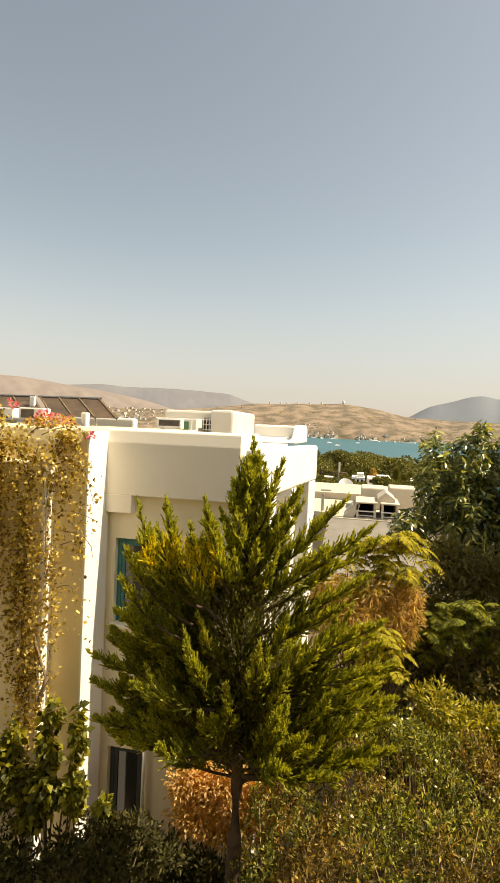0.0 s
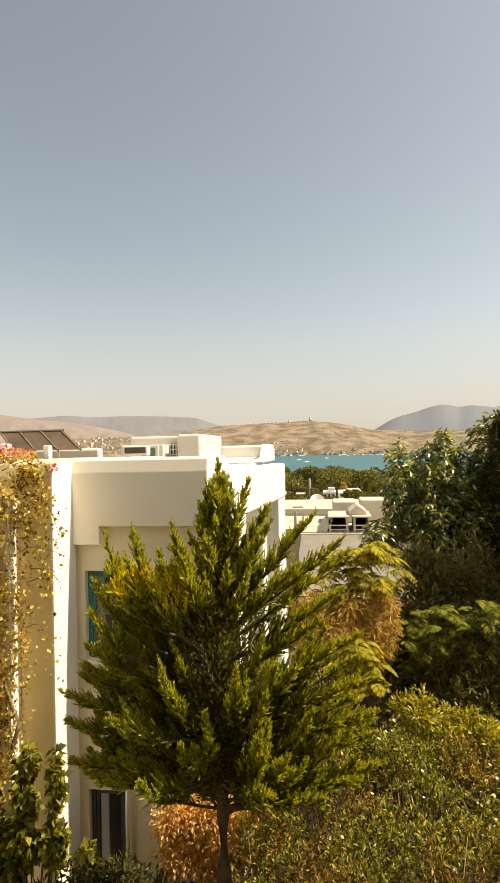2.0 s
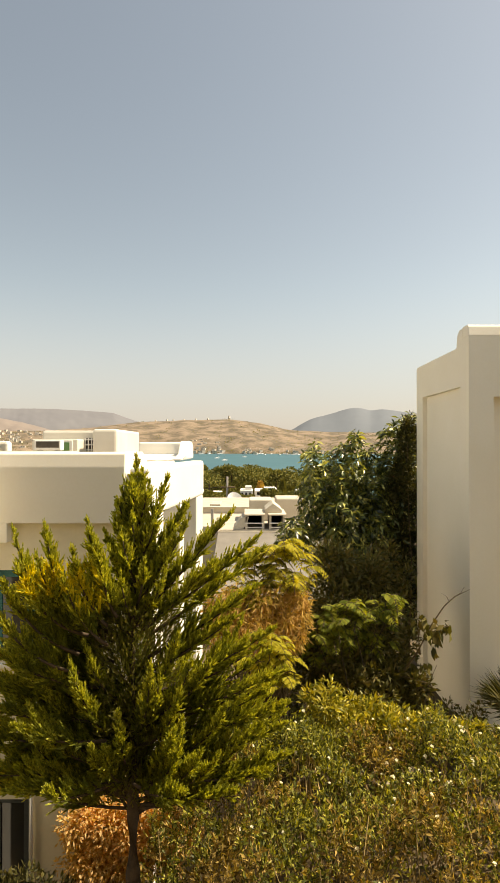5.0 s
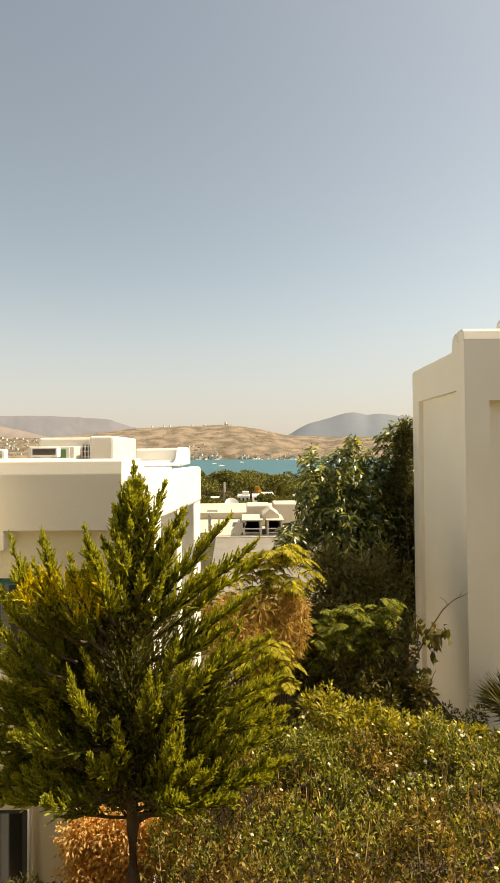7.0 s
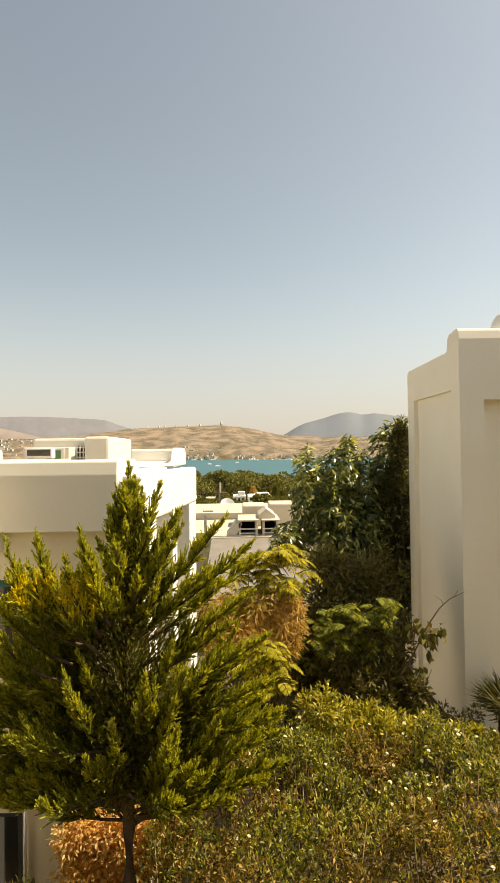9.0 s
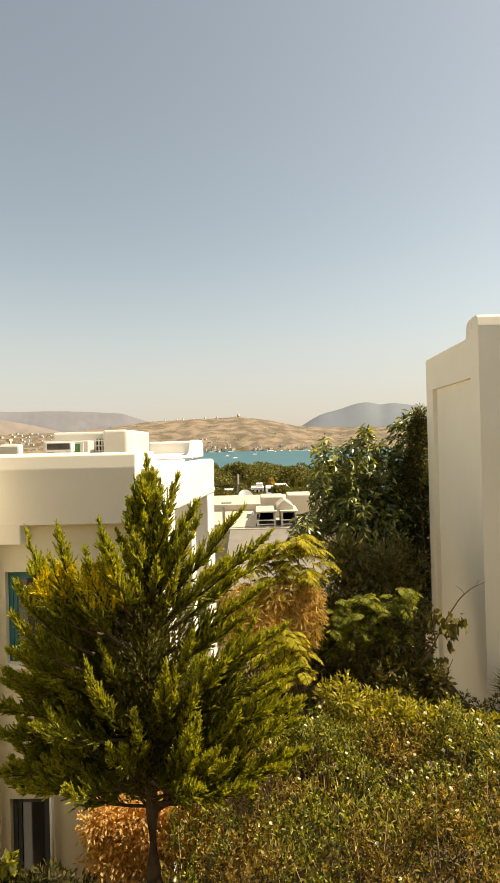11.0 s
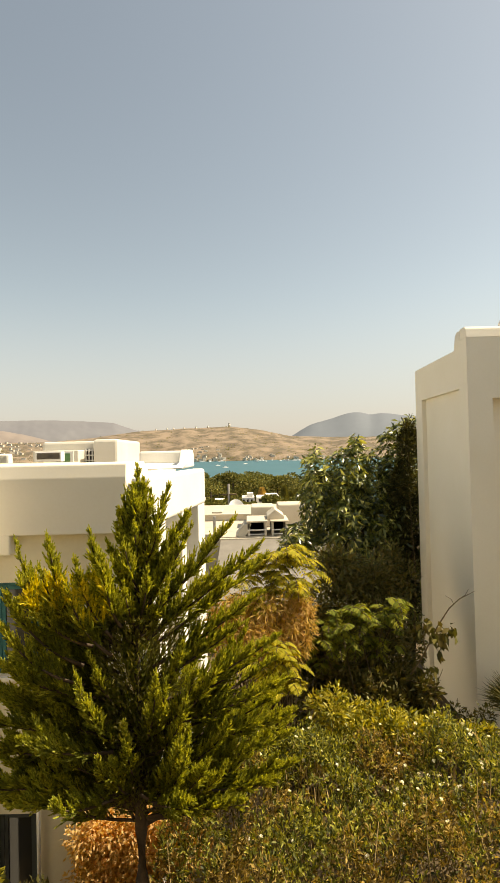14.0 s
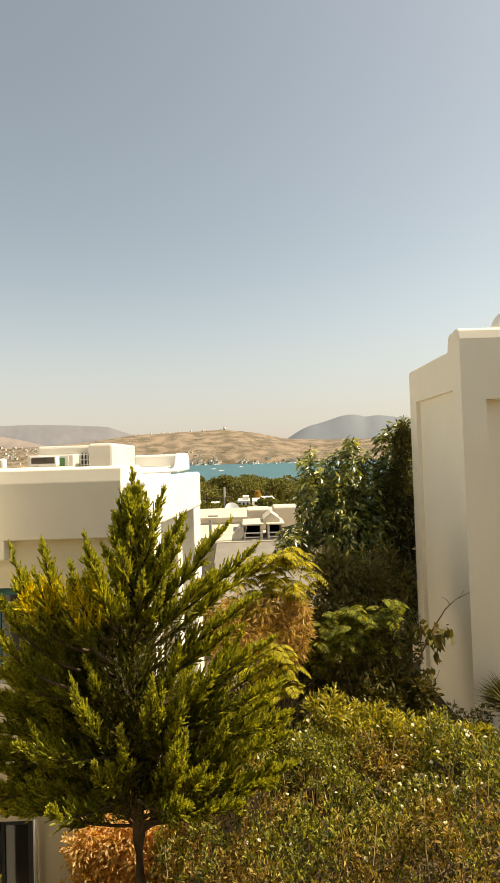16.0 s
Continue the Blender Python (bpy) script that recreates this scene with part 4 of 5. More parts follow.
# ---- vine on the wing wall ----
def vine():
    rng = R(61)
    root = (-4.75, 7.0, -0.5)
    v = thing("bougainvillea", root, "golden-leaved bougainvillea trailing over the wing wall", "vine")
    P, W, st = [], [], []
    strands = []
    for k in range(70):
        x0 = rng.uniform(-6.2, -4.2)
        z0 = rng.uniform(5.6, 6.75)
        x1 = x0 + rng.normal() * 0.35
        z1 = z0 - rng.uniform(0.5, 2.6) * (1.0 if x0 < -4.6 else 0.5)
        strands.append(((x0, z0), (x1, z1), 1.0))
    for k in range(26):
        x0, z0 = rng.uniform(-5.0, -4.3), rng.uniform(3.6, 6.5)
        strands.append(((x0, z0), (x0 + rng.uniform(0.3, 0.9), z0 + rng.uniform(-0.9, 0.2)), 0.22))
    for k in range(26):
        x0 = -4.75 + rng.normal() * 0.13
        z0 = rng.uniform(2.8, 5.6)
        strands.append(((x0, z0), (x0 + rng.normal() * 0.12, z0 - rng.uniform(0.7, 1.7)), 1.0))
    for (x0, z0), (x1, z1), w in strands:
        y = 7.16 if x0 < -4.55 else 7.4
        c = bez((x0, y - 0.03, z0), ((x0 + x1) / 2 + rng.normal() * 0.2, y - 0.16, (z0 + z1) / 2 + 0.25), (x1, y - 0.06 - 0.08 * rng.random(), z1), 14)
        st.append(([tuple(p) for p in c[::3]], [0.008, 0.007, 0.006, 0.004, 0.003]))
        m = int(105 * w * (0.4 + abs(z0 - z1) * 0.5))
        i = rng.integers(0, 14, m)
        P.append(c[i] + rng.normal(size=(m, 3)) * np.array((0.07, 0.04, 0.07)))
        W.append(rng.normal(size=(m, 3)) + np.array((0, -0.4, 0.1)))
    st.append(([root, (-4.72, 7.05, 1.0), (-4.7, 7.1, 2.6), (-4.85, 7.15, 3.6), (-4.8, 7.15, 5.2)], [0.04, 0.04, 0.035, 0.03, 0.02]))
    st.append(([(-4.5, 7.05, 2.55), (-4.33, 7.0, 3.0), (-4.5, 7.1, 3.15), (-4.7, 7.15, 3.6)], [0.03, 0.035, 0.03, 0.025]))
    P, W = np.concatenate(P), np.concatenate(W)
    L = rng.uniform(0.035, 0.08, len(P))
    limbs(v, "stem", st[::-1][:2] + st[:-2:3], M_STEM, 30, 6)
    part("foliage", leaves("foliage", P, W, L, L * 0.8, M_VINE, 0.1, 0.1, rng, 0.5, 0.2), M_VINE, v)
    for c, r, n in (((-4.95, 7.75, 6.75), (0.18, 0.1, 0.11), 70), ((-4.7, 7.9, 6.72), (0.13, 0.08, 0.07), 40), ((-4.03, 7.45, 6.5), (0.05, 0.03, 0.04), 22), ((-5.6, 7.8, 6.95), (0.08, 0.05, 0.06), 24)):
        p, d = ellipsoid(rng, n, c, r, 0.9)
        tagged(part("bloom", leaves("bloom", p, d + rng.normal(size=(n, 3)) * 0.4, 0.06, 0.05, M_PINK, 0.2, 0.1, rng, 0.5, 0.2), M_PINK, v, "bright pink bracts"), kind="stuff")
    p, d = ellipsoid(rng, 260, (-4.85, 7.7, 6.66), (0.45, 0.12, 0.12), 0.9)
    part("upper_foliage", leaves("upper_foliage", p, d, 0.06, 0.04, M_TAN, 0.2, 0.1, rng, 0.5, 0.2), M_TAN, v)


vine()


# ---- palm, dead twigs, broad leaves by the house wall ----
def spiky_palm():
    rng = R(71)
    p = thing("spiky_palm", (4.35, 9.1, 1.2), "dark green spiky palm at the foot of the wall", "palm")
    part("stem", tube([(4.35, 9.1, 1.1), (4.35, 9.1, 2.0), (4.34, 9.1, 2.4)], [0.1, 0.09, 0.07], 9), M_BARK, p)
    for k in range(28):
        a = k * 2.4
        hub = np.array((4.52, 9.1, 2.24)) + np.array((math.cos(a), math.sin(a), 0.35 + 0.5 * rng.random())) * 0.22
        m = 22
        b = rng.uniform(-1.5, 1.5, m)
        o = unit(np.array((math.cos(a), math.sin(a), rng.uniform(0.2, 1.0))))
        sd = unit(np.cross(o, (0, 0, 1)))
        upv = np.cross(sd, o)
        d = o * np.cos(b)[:, None] + sd * np.sin(b)[:, None] * 0.9 + upv * rng.normal(size=(m, 1)) * 0.2
        part("frond", leaves("frond", np.repeat(hub[None], m, 0), d, rng.uniform(0.42, 0.62, m), 0.03, M_SHADE_BLACK, 0.3, 0.08, rng, 0.4, 0.3), M_SHADE_BLACK, p)


spiky_palm()


def wall_sapling():
    rng = R(72)
    s = thing("sapling", (2.6, 9.95, 1.1), "half-bare sapling with dark drooping leaves and dead twigs", "sapling")
    lines = [([(2.6, 9.95, 1.1), (2.66, 9.85, 2.4), (2.9, 9.3, 3.2), (3.1, 9.2, 3.68)], [0.02, 0.016, 0.014, 0.012]),
             ([(3.1, 9.2, 3.68), (3.32, 9.2, 4.0), (3.5, 9.2, 4.16), (3.76, 9.2, 4.28)], [0.012, 0.01, 0.008, 0.004]),
             ([(3.4, 9.2, 4.08), (3.36, 9.2, 4.16), (3.26, 9.2, 4.22)], [0.007, 0.005, 0.003]), ([(3.52, 9.2, 4.17), (3.6, 9.2, 4.22), (3.66, 9.2, 4.32)], [0.006, 0.004, 0.003]),
             ([(2.93, 9.27, 3.15), (2.9, 9.25, 3.4), (2.87, 9.2, 3.72)], [0.015, 0.01, 0.006]), ([(3.03, 9.2, 3.5), (3.25, 9.2, 3.64), (3.42, 9.2, 3.66)], [0.01, 0.007, 0.005]),
             ([(2.7, 9.75, 2.6), (3.1, 9.35, 2.62), (3.22, 9.3, 2.95)], [0.012, 0.008, 0.005])]
    limbs(s, "stem", lines, M_STEM, 12, 6)
    P, W = [], []
    for c, n in (((2.92, 9.2, 3.74), 26), ((3.05, 9.2, 3.55), 24), ((3.2, 9.2, 3.62), 16), ((3.38, 9.2, 3.66), 10), ((3.12, 9.2, 3.3), 8), ((3.0, 9.2, 3.0), 6)):
        P.append(np.array(c) + rng.normal(size=(n, 3)) * 0.05)
        W.append(rng.normal(size=(n, 3)) * 0.6 + np.array((0.2, 0, -0.7)))
    P, W = np.concatenate(P), np.concatenate(W)
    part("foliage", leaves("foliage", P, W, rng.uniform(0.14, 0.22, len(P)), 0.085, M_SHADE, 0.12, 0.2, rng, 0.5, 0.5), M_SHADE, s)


wall_sapling()

# ---- details of the white house ----
def casement(x0, x1, z0, z1, y, parent, leaves_n=2, paint=None, label="teal-painted window frame"):
    paint = paint or M_TEAL
    w = part("window", join(box(x0, x0 + 0.07, y, y + 0.09, z0, z1, 0.006), box(x1 - 0.07, x1, y, y + 0.09, z0, z1, 0.006), box(x0 + 0.07, x1 - 0.07, y, y + 0.09, z0, z0 + 0.07, 0.006), box(x0 + 0.07, x1 - 0.07, y, y + 0.09, z1 - 0.07, z1, 0.006)), paint, parent, label)
    step = (x1 - x0 - 0.14) / leaves_n
    for k in range(leaves_n):
        a = x0 + 0.07 + k * step
        part("sash", join(box(a, a + 0.06, y + 0.015, y + 0.07, z0 + 0.07, z1 - 0.07, 0.004), box(a + step - 0.06, a + step, y + 0.015, y + 0.07, z0 + 0.07, z1 - 0.07, 0.004), box(a + 0.06, a + step - 0.06, y + 0.015, y + 0.07, z0 + 0.07, z0 + 0.13, 0.004), box(a + 0.06, a + step - 0.06, y + 0.015, y + 0.07, z1 - 0.13, z1 - 0.07, 0.004)), paint, w)
        part("pane", box(a + 0.06, a + step - 0.06, y + 0.035, y + 0.045, z0 + 0.13, z1 - 0.13, 0), M_GLASS, w, "dark window glass")


def glass_mat():
    m = bpy.data.materials.new("window_glass")
    m.use_nodes = True
    p = m.node_tree.nodes["Principled BSDF"]
    p.inputs["Base Color"].default_value = (0.03, 0.03, 0.028, 1)
    p.inputs["Roughness"].default_value = 0.06
    p.inputs["Specular IOR Level"].default_value = 0.6
    return m


M_GLASS = glass_mat()
casement(-3.94, -2.8, 3.42, 4.82, 8.36, house)
casement(-3.94, -3.33, -0.3, 1.35, 8.36, house, 1, mat("dark_frame", (0.06, 0.07, 0.07), (0.04, 0.045, 0.045), 0.5, 4, 0), "dark window frame")
part("window_sill", box(-3.98, -2.76, 8.18, 8.36, 3.36, 3.415, 0.008), M_PLASTER, house)
part("downpipe", tube([(-3.28, 8.2, -0.6), (-3.28, 8.2, 2.6)], [0.03, 0.03], 10), M_WHITE, house, "white plastic downpipe")

# ---- roof things ----
M_GRILLE = mat("grille_grey", (0.2, 0.17, 0.13), (0.14, 0.12, 0.1), 0.6, 5, 0)
def ac_unit(at, w=0.8, h=0.55, d=0.3, reach=0.62):
    x, y, z = at
    a = thing("ac_unit", at, "white outdoor air-conditioning unit on the roof", "air conditioner", "roof air conditioners")
    part("casing", box(x, x + w, y, y + d, z, z + h, 0.02), M_WHITE, a)
    part("grille", join(*[box(x + 0.06, x + w * reach, y - 0.012, y, z + 0.07 + k * (h - 0.14) / 6, z + 0.07 + k * (h - 0.14) / 6 + 0.035, 0) for k in range(7)]), M_GRILLE, a, "brown-grey fan grille")
    part("foot", box(x + 0.1, x + 0.16, y, y + d, z - 0.06, z, 0), M_METAL, a)
    part("foot", box(x + w - 0.16, x + w - 0.1, y, y + d, z - 0.06, z, 0), M_METAL, a)


ac_unit((-7.72, 11.0, 6.66), 0.62, 0.3)
ac_unit((-8.5, 11.0, 6.66), 0.62, 0.28)
part("roof_curb", box(-9.4, -6.0, 10.6, 11.6, 6.4, 6.6, 0.02), M_PLASTER, house)
part("post", box(-6.18, -6.04, 11.0, 11.15, 6.55, 6.9, 0.02), M_PLASTER, house)

# roof rooms of the house behind
part("low_wall", box(-6.9, -5.45, 17.2, 18.0, 6.2, 6.94, 0.03), M_REAR, rear)
ac_unit((-6.32, 15.9, 6.6), 0.78, 0.29, reach=0.94)
win = part("grille_window", box(-5.42, -5.1, 17.9, 18.02, 6.55, 6.98, 0.0), M_DARK, rear, "dark window with white bars")
for k in range(4):
    part("bar", box(-5.43 + k * 0.105, -5.4 + k * 0.105, 17.86, 17.9, 6.55, 6.98, 0), M_WHITE, win)
for k in range(3):
    part("bar", box(-5.43, -5.08, 17.84, 17.86, 6.58 + k * 0.17, 6.615 + k * 0.17, 0), M_WHITE, win)
door = part("door", box(-5.98, -5.6, 17.16, 17.22, 6.4, 6.9, 0.005), M_WHITE, rear, "white door with a green pane")
part("pane", box(-5.92, -5.7, 17.14, 17.17, 6.5, 6.84, 0), mat("green_pane", (0.12, 0.25, 0.1), None, 0.3, 4, 0), door)
part("low_parapet", prism([(14.05, 6.342), (14.05, 6.37), (14.2, 6.385), (16.7, 6.475), (16.7, 6.36)], "x", -3.4, -1.78, 0.015), M_PLASTER, rear)
part("parapet_end", prism([(14.05, 6.345), (14.05, 6.38), (15.2, 6.5), (15.6, 6.8), (15.75, 6.86), (16.6, 6.86), (16.9, 6.72), (16.9, 6.345)], "x", -2.0, -1.74, 0.03), M_PLASTER, rear)


M_PANEL = mat("collector_back", (0.26, 0.19, 0.13), (0.17, 0.125, 0.09), 0.6, 2, 0.05, 30)


def collector(x0, x1):
    """Solar water collector seen from behind, leaning on a steel frame."""
    c = thing("solar_collector", ((x0 + x1) / 2, 12.0, 6.6), "tilted solar water collector on a steel frame, seen from behind", "solar collector", "roof solar collectors")
    y0, y1, z0, z1 = 12.9, 12.0, 6.85, 7.3
    dx = 0.95
    bm = bmesh.new()
    q = [bm.verts.new(p) for p in ((x0 + dx, y1, z0 - 0.05), (x1 + dx, y1, z0 - 0.05), (x1, y0, z1), (x0, y0, z1))]
    f = bm.faces.new(q)
    bmesh.ops.solidify(bm, geom=[f], thickness=0.08)
    part("panel", bm, M_PANEL, c)
    fr = []
    for t in (0.02, 0.33, 0.66, 0.98):
        a = x0 + (x1 - x0) * t
        fr.append(([(a + dx, y1 - 0.03, z0 - 0.06), (a, y0 - 0.03, z1 - 0.01)], [0.022, 0.022]))
    part("rail", tubes([([(x0 - 0.03, y0 - 0.02, z1 + 0.01), (x1 + 0.03, y0 - 0.02, z1 + 0.01)], [0.03, 0.03])], 6), M_METAL, c)
    for f_ in fr:
        part("rib", tubes([f_], 6), M_STEM, c)
    for t in (0.1, 0.9):
        a = x0 + (x1 - x0) * t
        part("strut", tube([(a, y0, z1 - 0.05), (a + 0.1, y0 + 0.02, 6.3)], [0.02, 0.02], 6), M_METAL, c)


collector(-8.45, -6.7)
collector(-10.4, -8.62)
part("tank_post", box(-8.4, -8.28, 12.4, 12.5, 6.3, 7.28, 0.01), M_WHITE, house)

# dome on the garden house
dome_bm = bmesh.new()
bmesh.ops.create_uvsphere(dome_bm, u_segments=28, v_segments=16, radius=0.5, matrix=Matrix.Translation((5.9, 11.5, 9.2)) @ Matrix.Diagonal((1, 1, 1.1, 1)))
part("dome", dome_bm, M_PLASTER, right)
part("dome_base", box(5.3, 6.5, 10.9, 12.1, 8.25, 9.1, 0.06), M_PLASTER, right)

# ---- terraced house lower down ----
def terrace_house():
    t = thing("terrace_house", (1, 33, -3.5), "low white terrace house with flat roofs and openings", "house")
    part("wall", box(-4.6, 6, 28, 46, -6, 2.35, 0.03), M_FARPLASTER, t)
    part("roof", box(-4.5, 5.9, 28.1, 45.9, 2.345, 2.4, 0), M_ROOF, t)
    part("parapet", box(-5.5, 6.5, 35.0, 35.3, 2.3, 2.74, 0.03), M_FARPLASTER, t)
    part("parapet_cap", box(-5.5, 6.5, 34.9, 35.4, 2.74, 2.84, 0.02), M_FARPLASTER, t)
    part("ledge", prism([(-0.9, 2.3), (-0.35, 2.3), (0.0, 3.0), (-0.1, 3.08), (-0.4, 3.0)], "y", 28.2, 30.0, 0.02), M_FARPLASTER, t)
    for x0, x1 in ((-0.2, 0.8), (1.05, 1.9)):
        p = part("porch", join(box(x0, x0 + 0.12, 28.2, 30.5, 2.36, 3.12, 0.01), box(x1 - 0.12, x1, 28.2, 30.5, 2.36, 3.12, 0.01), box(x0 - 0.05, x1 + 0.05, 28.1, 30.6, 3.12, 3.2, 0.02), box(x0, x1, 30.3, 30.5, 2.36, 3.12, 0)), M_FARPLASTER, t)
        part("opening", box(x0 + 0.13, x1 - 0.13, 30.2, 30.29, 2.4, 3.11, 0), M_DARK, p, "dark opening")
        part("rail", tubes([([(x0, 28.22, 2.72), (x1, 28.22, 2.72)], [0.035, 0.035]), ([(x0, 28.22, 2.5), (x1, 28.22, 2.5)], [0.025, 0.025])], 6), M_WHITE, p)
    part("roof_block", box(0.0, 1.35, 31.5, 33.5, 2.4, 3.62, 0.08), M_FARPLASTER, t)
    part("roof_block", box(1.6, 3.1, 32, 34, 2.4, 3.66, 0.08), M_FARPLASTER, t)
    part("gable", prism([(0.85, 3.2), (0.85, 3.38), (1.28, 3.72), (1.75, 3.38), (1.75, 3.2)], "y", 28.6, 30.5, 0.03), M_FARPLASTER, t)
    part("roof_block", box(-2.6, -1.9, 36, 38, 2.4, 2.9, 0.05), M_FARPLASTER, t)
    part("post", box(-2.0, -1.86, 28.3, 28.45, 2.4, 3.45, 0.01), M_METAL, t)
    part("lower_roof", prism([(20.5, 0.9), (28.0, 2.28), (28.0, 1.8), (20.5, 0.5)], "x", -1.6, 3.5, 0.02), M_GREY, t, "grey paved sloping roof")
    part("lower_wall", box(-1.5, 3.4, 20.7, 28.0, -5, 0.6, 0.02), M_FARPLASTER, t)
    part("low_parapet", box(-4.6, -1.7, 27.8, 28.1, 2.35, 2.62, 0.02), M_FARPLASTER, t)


M_GREY = mat("grey_paving", (0.22, 0.2, 0.17), (0.17, 0.155, 0.13), 0.9, 1.5, 0.1, 20)
terrace_house()


def mast():
    m = thing("antenna_mast", (-2.05, 50, -8), "weathered utility mast with a white satellite dish", "mast")
    part("pole", tube([(-2.05, 50, -8), (-2.02, 50, 3.95)], [0.15, 0.11], 10), M_GREY, m)
    part("crossarm", box(-2.6, -1.3, 49.9, 50.1, 2.9, 3.05, 0.02), M_STEM, m)
    bm = bmesh.new()
    bmesh.ops.create_cone(bm, cap_ends=False, segments=20, radius1=0.05, radius2=0.75, depth=0.3, matrix=Matrix.Translation((-1.35, 49.7, 1.8)) @ Matrix.Rotation(radians(60), 4, "X") @ Matrix.Rotation(radians(20), 4, "Y"))
    bmesh.ops.solidify(bm, geom=bm.faces[:], thickness=0.04)
    part("dish", bm, M_WHITE, m, "white satellite dish")
    part("bracket", tube([(-2.0, 50, 1.6), (-1.4, 49.9, 1.75)], [0.06, 0.05], 6), M_METAL, m)

    part("cable", tubes([([(-2.6, 50, 3.0), (-7, 51, 2.45), (-12, 52, 2.6)], [0.03] * 3)], 5), M_DARK, m)


mast()

# ---- houses among the trees ----
def villa(at, w, d, h, label="small white villa among the trees"):
    x, y, z = at
    v = thing("villa", at, label, "house", "villas among the trees")
    part("wall", box(x - w / 2, x + w / 2, y, y + d, z - 6, z + h, 0.05), M_PLASTER, v)
    part("roof_room", box(x - w * 0.1, x + w * 0.42, y + 0.5, y + d * 0.6, z + h, z + h * 1.45, 0.05), M_PLASTER, v)
    for k in range(3):
        a = x - w / 2 + w * (k + 0.3) / 3.2
        part("window", box(a, a + w * 0.14, y - 0.03, y + 0.05, z + h * 0.25, z + h * 0.75, 0), M_DARK, v, "dark window")


villa((-5.2, 80, -1.9), 2.8, 5, 1.3)
villa((-0.4, 82, -1.2), 1.9, 4, 1.3)
villa((2.7, 84, -1.0), 3.6, 5, 0.9)
villa((-9.5, 85, -1.5), 4.0, 5, 1.2)
villa((8.6, 82, -1.2), 3.4, 5, 1.3)


def woods():
    """Umbrella pines: uneven rounded crowns of small clumps, lit from above."""
    rng = R(81)
    P, W, S, trunks = [], [], [], []
    for k in range(190):
        y = rng.uniform(74, 178)
        x = (rng.uniform(-0.13, 0.17) if k < 115 else rng.uniform(-0.45, 0.42)) * y
        low = 0.0
        if k >= 172:                               # small trees before the villas
            y, low = rng.uniform(60, 76), 2.6
            x = rng.uniform(-0.11, 0.12) * y
        elif y < 92 and -11 < x < 10:
            continue
        g = float(ground_z(x, y))
        top = 6.7 - y * math.tan(radians(low + (rng.uniform(2.1, 4.3) if not low else rng.uniform(1.9, 2.7))))
        r = (rng.uniform(1.2, 3.1) * y / 120 + 0.7) * (1 if not low else 0.55)
        for j in range(11):
            a, e = rng.random() * 6.283, rng.random() ** 0.5
            c = np.array((x + r * e * math.cos(a), y + r * e * math.sin(a), top - r * (0.18 + 0.55 * e * e) + rng.normal() * r * 0.08))
            n = 135 if k < 115 or low else 60
            d = unit(rng.normal(size=(n, 3)) + np.array((0, 0, 0.35)))
            P.append(c + d * np.array((0.42, 0.42, 0.3)) * r * rng.random((n, 1)) ** 0.2)
            W.append(d + rng.normal(size=(n, 3)) * 0.6)
            S.append(np.full(n, 0.0036 * y) * rng.uniform(0.7, 1.4, n))
        trunks.append(([(x, y, g), (x, y, top - r * 0.6)], [0.2, 0.12]))
    P, W, S = np.concatenate(P), np.concatenate(W), np.concatenate(S)
    w = tagged(new("pine_woods", leaves("pine_woods", P, W, S, S * 0.6, M_WOODS, 0.2, 0.1, rng, 0.5, 0.2)), "olive-green pine woods along the shore", "woods", kind="stuff")
    tagged(part("trunk_growth", tubes(trunks, 5), M_BARK, w), kind="stuff")


woods()


def far_cypress(x, y, base, top, r, material=None, label="slim dark cypress among the villas"):
    rng = R(int(x * 10) + 500)
    c = thing("cypress", (x, y, base), label, "tree", "cypresses among the villas")
    n = 1500
    t = rng.random(n)
    a = rng.random(n) * 6.283
    rr = r * np.sin(np.clip(t, 0.03, 1) ** 0.6 * math.pi * 0.97) ** 0.7 * rng.uniform(0.6, 1.05, n)
    P = np.stack([x + rr * np.cos(a), y + rr * np.sin(a), base + (top - base) * t], 1)
    part("trunk", tube([(x, y, base - 3), (x, y, base + 1)], [0.15, 0.12], 6), M_BARK, c)
    part("crown", leaves("crown", P, np.stack([np.cos(a) * 0.4, np.sin(a) * 0.4, np.ones(n)], 1), 0.5, 0.18, material or M_CON_DARK, 0.2, 0, rng, 0.5, 0.1), M_CON_DARK, c)


far_cypress(4.85, 78, -4, 1.7, 0.75)
far_cypress(-3.2, 70, -5, 0.6, 1.0)
far_cypress(6.3, 80, -4, 0.8, 1.0)
far_cypress(2.0, 95, -5, 0.4, 1.1, M_TAN, "withered brown cypress among the pines")


# ---- boats ----
def boat(at, size, masts, yaw):
    b = thing("boat", at, "white moored yacht in the bay" if masts else "white motor boat in the bay", "boat", "boats in the bay")
    b.rotation_euler[2] = yaw
    bm = prism([(-0.5, 0.09), (-0.42, -0.02), (0.38, -0.02), (0.52, 0.12)], "y", -0.12, 0.12, 0)
    bmesh.ops.scale(bm, vec=(size, size, size), verts=bm.verts)
    h = part("hull", bm, M_WHITE, None)
    h.parent = b
    c = part("cabin", box(-0.22 * size, 0.15 * size, -0.08 * size, 0.08 * size, 0.09 * size, 0.2 * size, 0), M_WHITE, None)
    c.parent = b
    if masts:
        m = part("mast", tube([(0, 0, 0.1 * size), (0, 0, 1.2 * size)], [0.016 * size, 0.01 * size], 5), M_METAL, None)
        m.parent = b


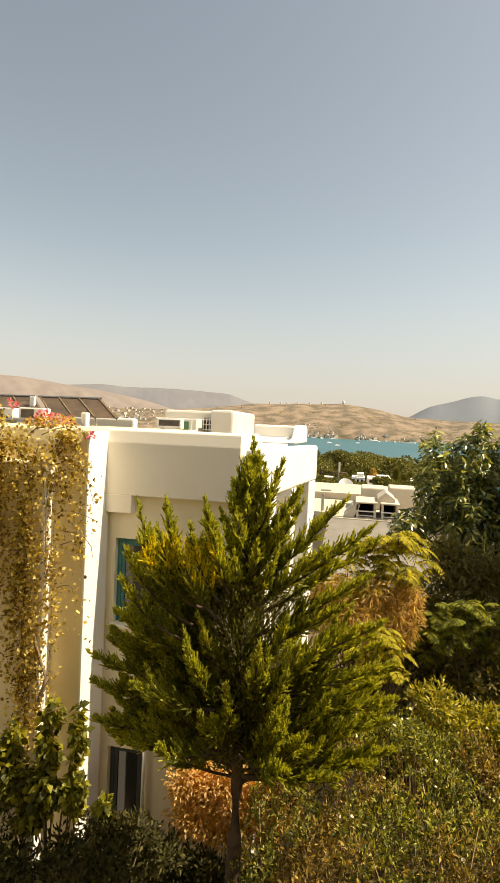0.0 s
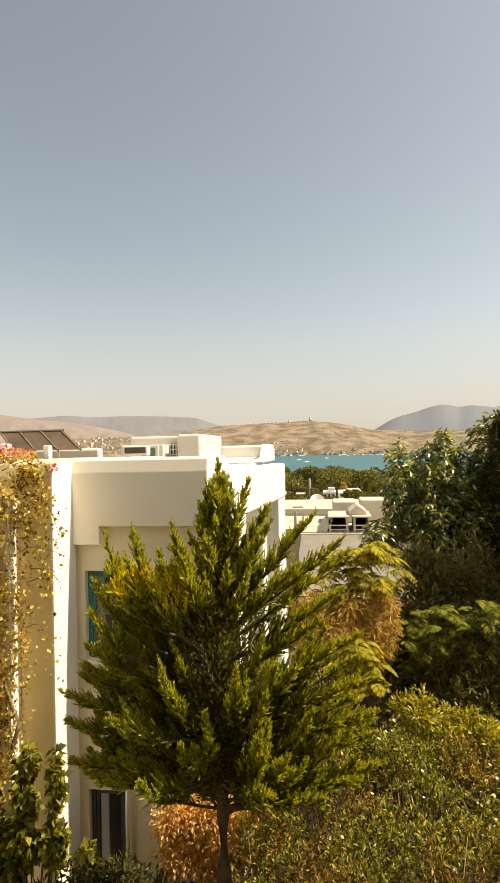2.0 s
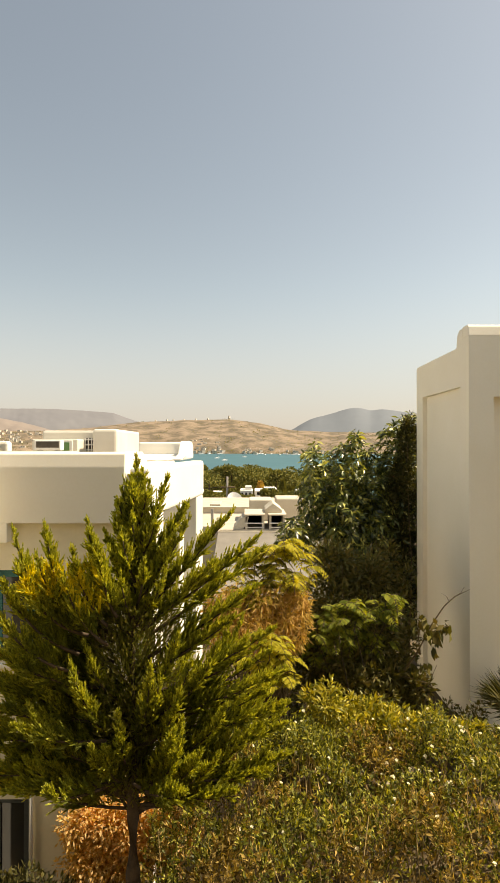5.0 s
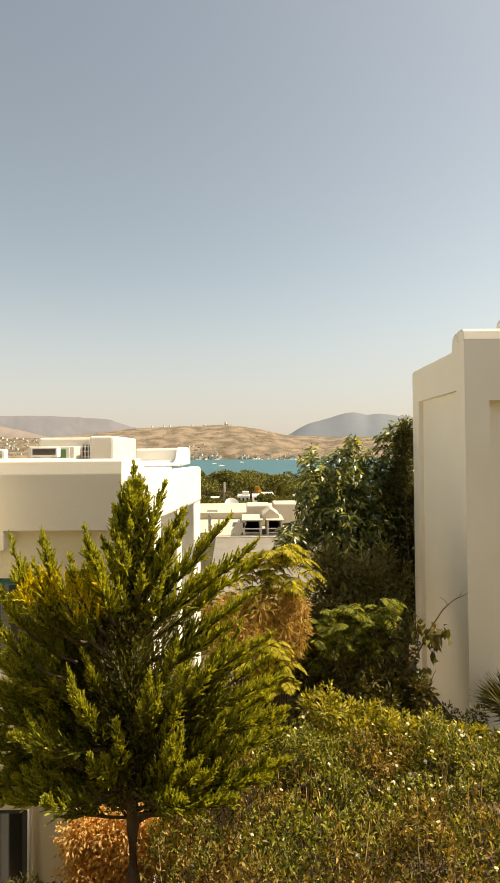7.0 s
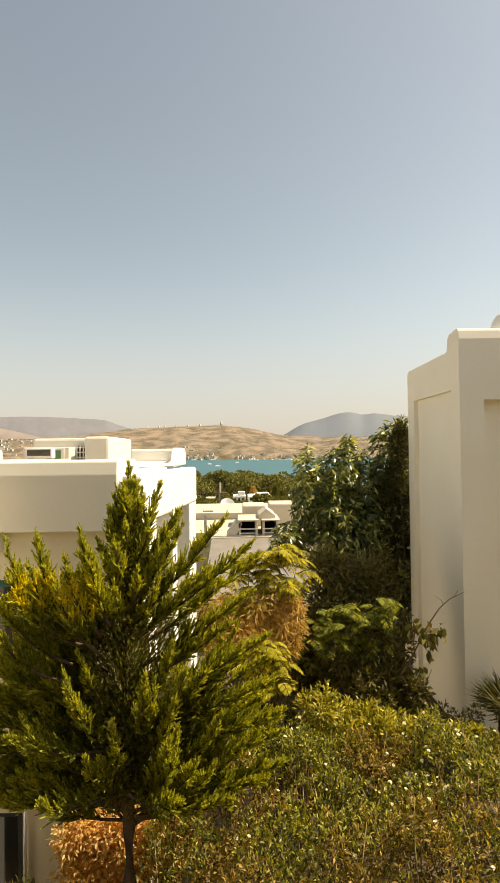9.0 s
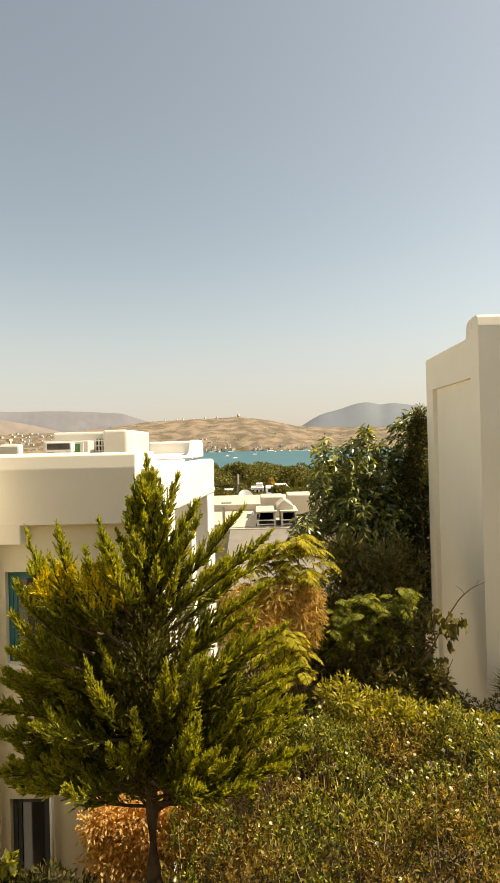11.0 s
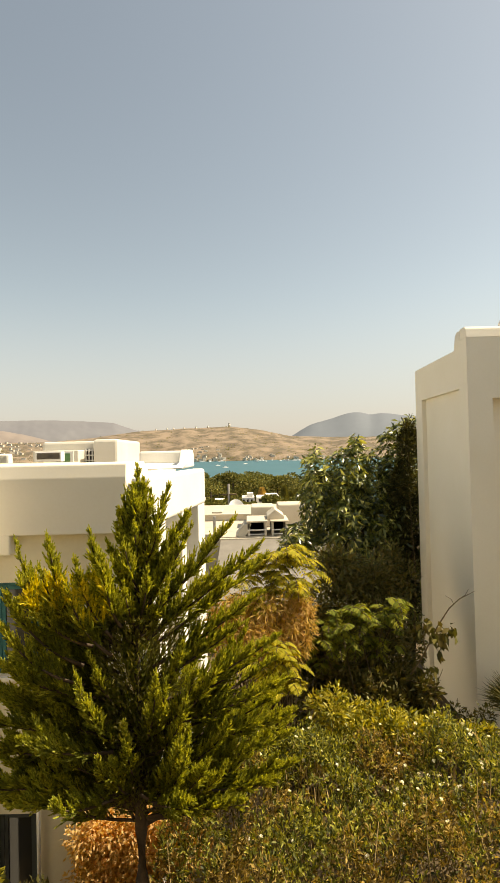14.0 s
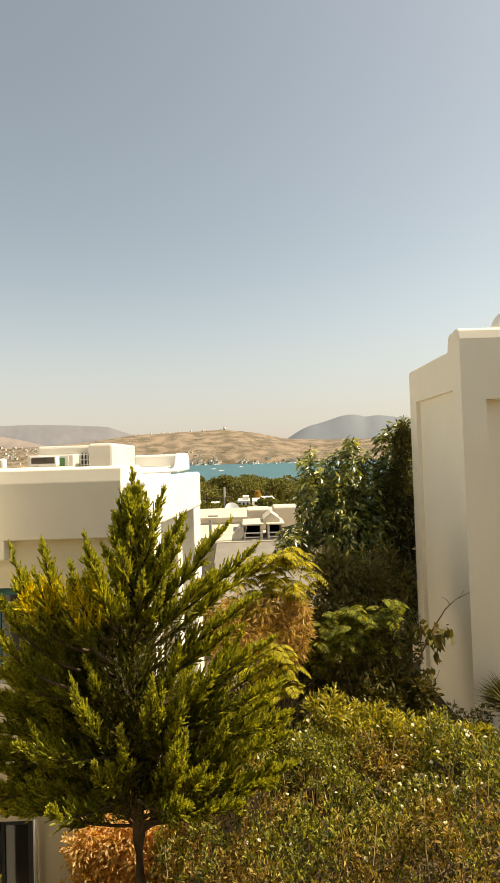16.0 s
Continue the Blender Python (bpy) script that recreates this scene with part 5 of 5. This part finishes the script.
rb = R(91)
for k in range(26):
    d = rb.uniform(1250, 1480)
    a = radians(rb.uniform(-7, 7))
    boat((d * math.sin(a), d * math.cos(a), SEA_Z), rb.uniform(8, 16), rb.random() < 0.6, rb.random() * 6.28)
for az_, d in ((-3.4, 900), (-2.6, 760), (-0.5, 1000)):
    boat((d * math.sin(radians(az_)), d * math.cos(radians(az_)), SEA_Z), 9, True, 0.6)

# ---- far towns and hilltop windmills ----
def far_house(at, w, h, yaw, group, label):
    f = thing("far_house", at, label, "house", group)
    f.rotation_euler[2] = yaw
    b = part("wall", box(-w / 2, w / 2, -w * 0.35, w * 0.35, -6, h, 0), M_FARW, None)
    b.parent = f
    for k in range(2):
        o = part("window", box(-w * 0.3 + k * w * 0.38, -w * 0.16 + k * w * 0.38, -w * 0.35 - 0.08, -w * 0.35, h * 0.4, h * 0.7, 0), M_DARK, None)
        o.parent = f
    return f


M_FARW = mat("far_white_wall", (0.72, 0.65, 0.54), (0.55, 0.49, 0.4), 0.9, 0.05, 0, 1)
rt = R(95)
for k in range(120):
    az_ = rt.uniform(-31, -19.5)
    d = 1560 + 370 * rt.random() ** 0.8
    far_house((d * math.sin(radians(az_)), d * math.cos(radians(az_)), slope_z(az_, d)), rt.uniform(6, 13), rt.uniform(3, 5), rt.uniform(-0.5, 0.5), "houses of the far town", "white house of the town on the far slope")
for k in range(46):
    az_ = rt.uniform(-6.5, 9) if k > 22 else rt.uniform(-6.3, -3.0)
    t = rt.random() ** 2
    d = 1504 + (110 if k <= 22 else 30) * t
    far_house((d * math.sin(radians(az_)), d * math.cos(radians(az_)), slope_z(az_, d)), rt.uniform(6, 12), rt.uniform(4, 6), rt.uniform(-0.5, 0.5), "houses along the far shore", "pale house along the far shore")


def windmill(x, y, z, r, h):
    m = thing("windmill", (x, y, z), "ruined round windmill tower on the hilltop", "windmill", "hilltop windmills")
    part("tower", tube([(x, y, z - 4), (x, y, z + h)], [r, r * 0.85], 12), M_FARW, m)
    part("cap", tube([(x, y, z + h), (x, y, z + h * 1.15)], [r * 0.95, r * 0.3], 12), M_FARW, m)


windmill(-72, 1945, 107, 4.5, 10)
for a, z in ((-333, 96.5), (-292, 98), (-270, 98), (-232, 99), (-190, 101), (-147, 103)):
    windmill(a, 1925, z, 3.2, 6)


# scrub on the shore and the far slope
def scrub():
    rng = R(97)
    P, S = [], []
    for k in range(1500):
        a = radians(rng.uniform(-32, 14))
        t = rng.random() ** 2.2
        d = 1500 + 440 * t
        c = np.array((d * math.sin(a), d * math.cos(a), slope_z(math.degrees(a), d)))
        n = 9
        P.append(c + rng.normal(size=(n, 3)) * np.array((5, 5, 0.8)))
        S.append(rng.uniform(1.2, 3.2, n))
    P, S = np.concatenate(P), np.concatenate(S)
    tagged(new("shore_scrub", leaves("shore_scrub", P, rng.normal(size=P.shape) + np.array((0, 0, 0.6)), S, S * 0.6, M_WOODS, 0.2, 0.1, rng, 0.5, 0.2)), "dark scrub and trees along the far shore", "scrub", kind="stuff")


scrub()
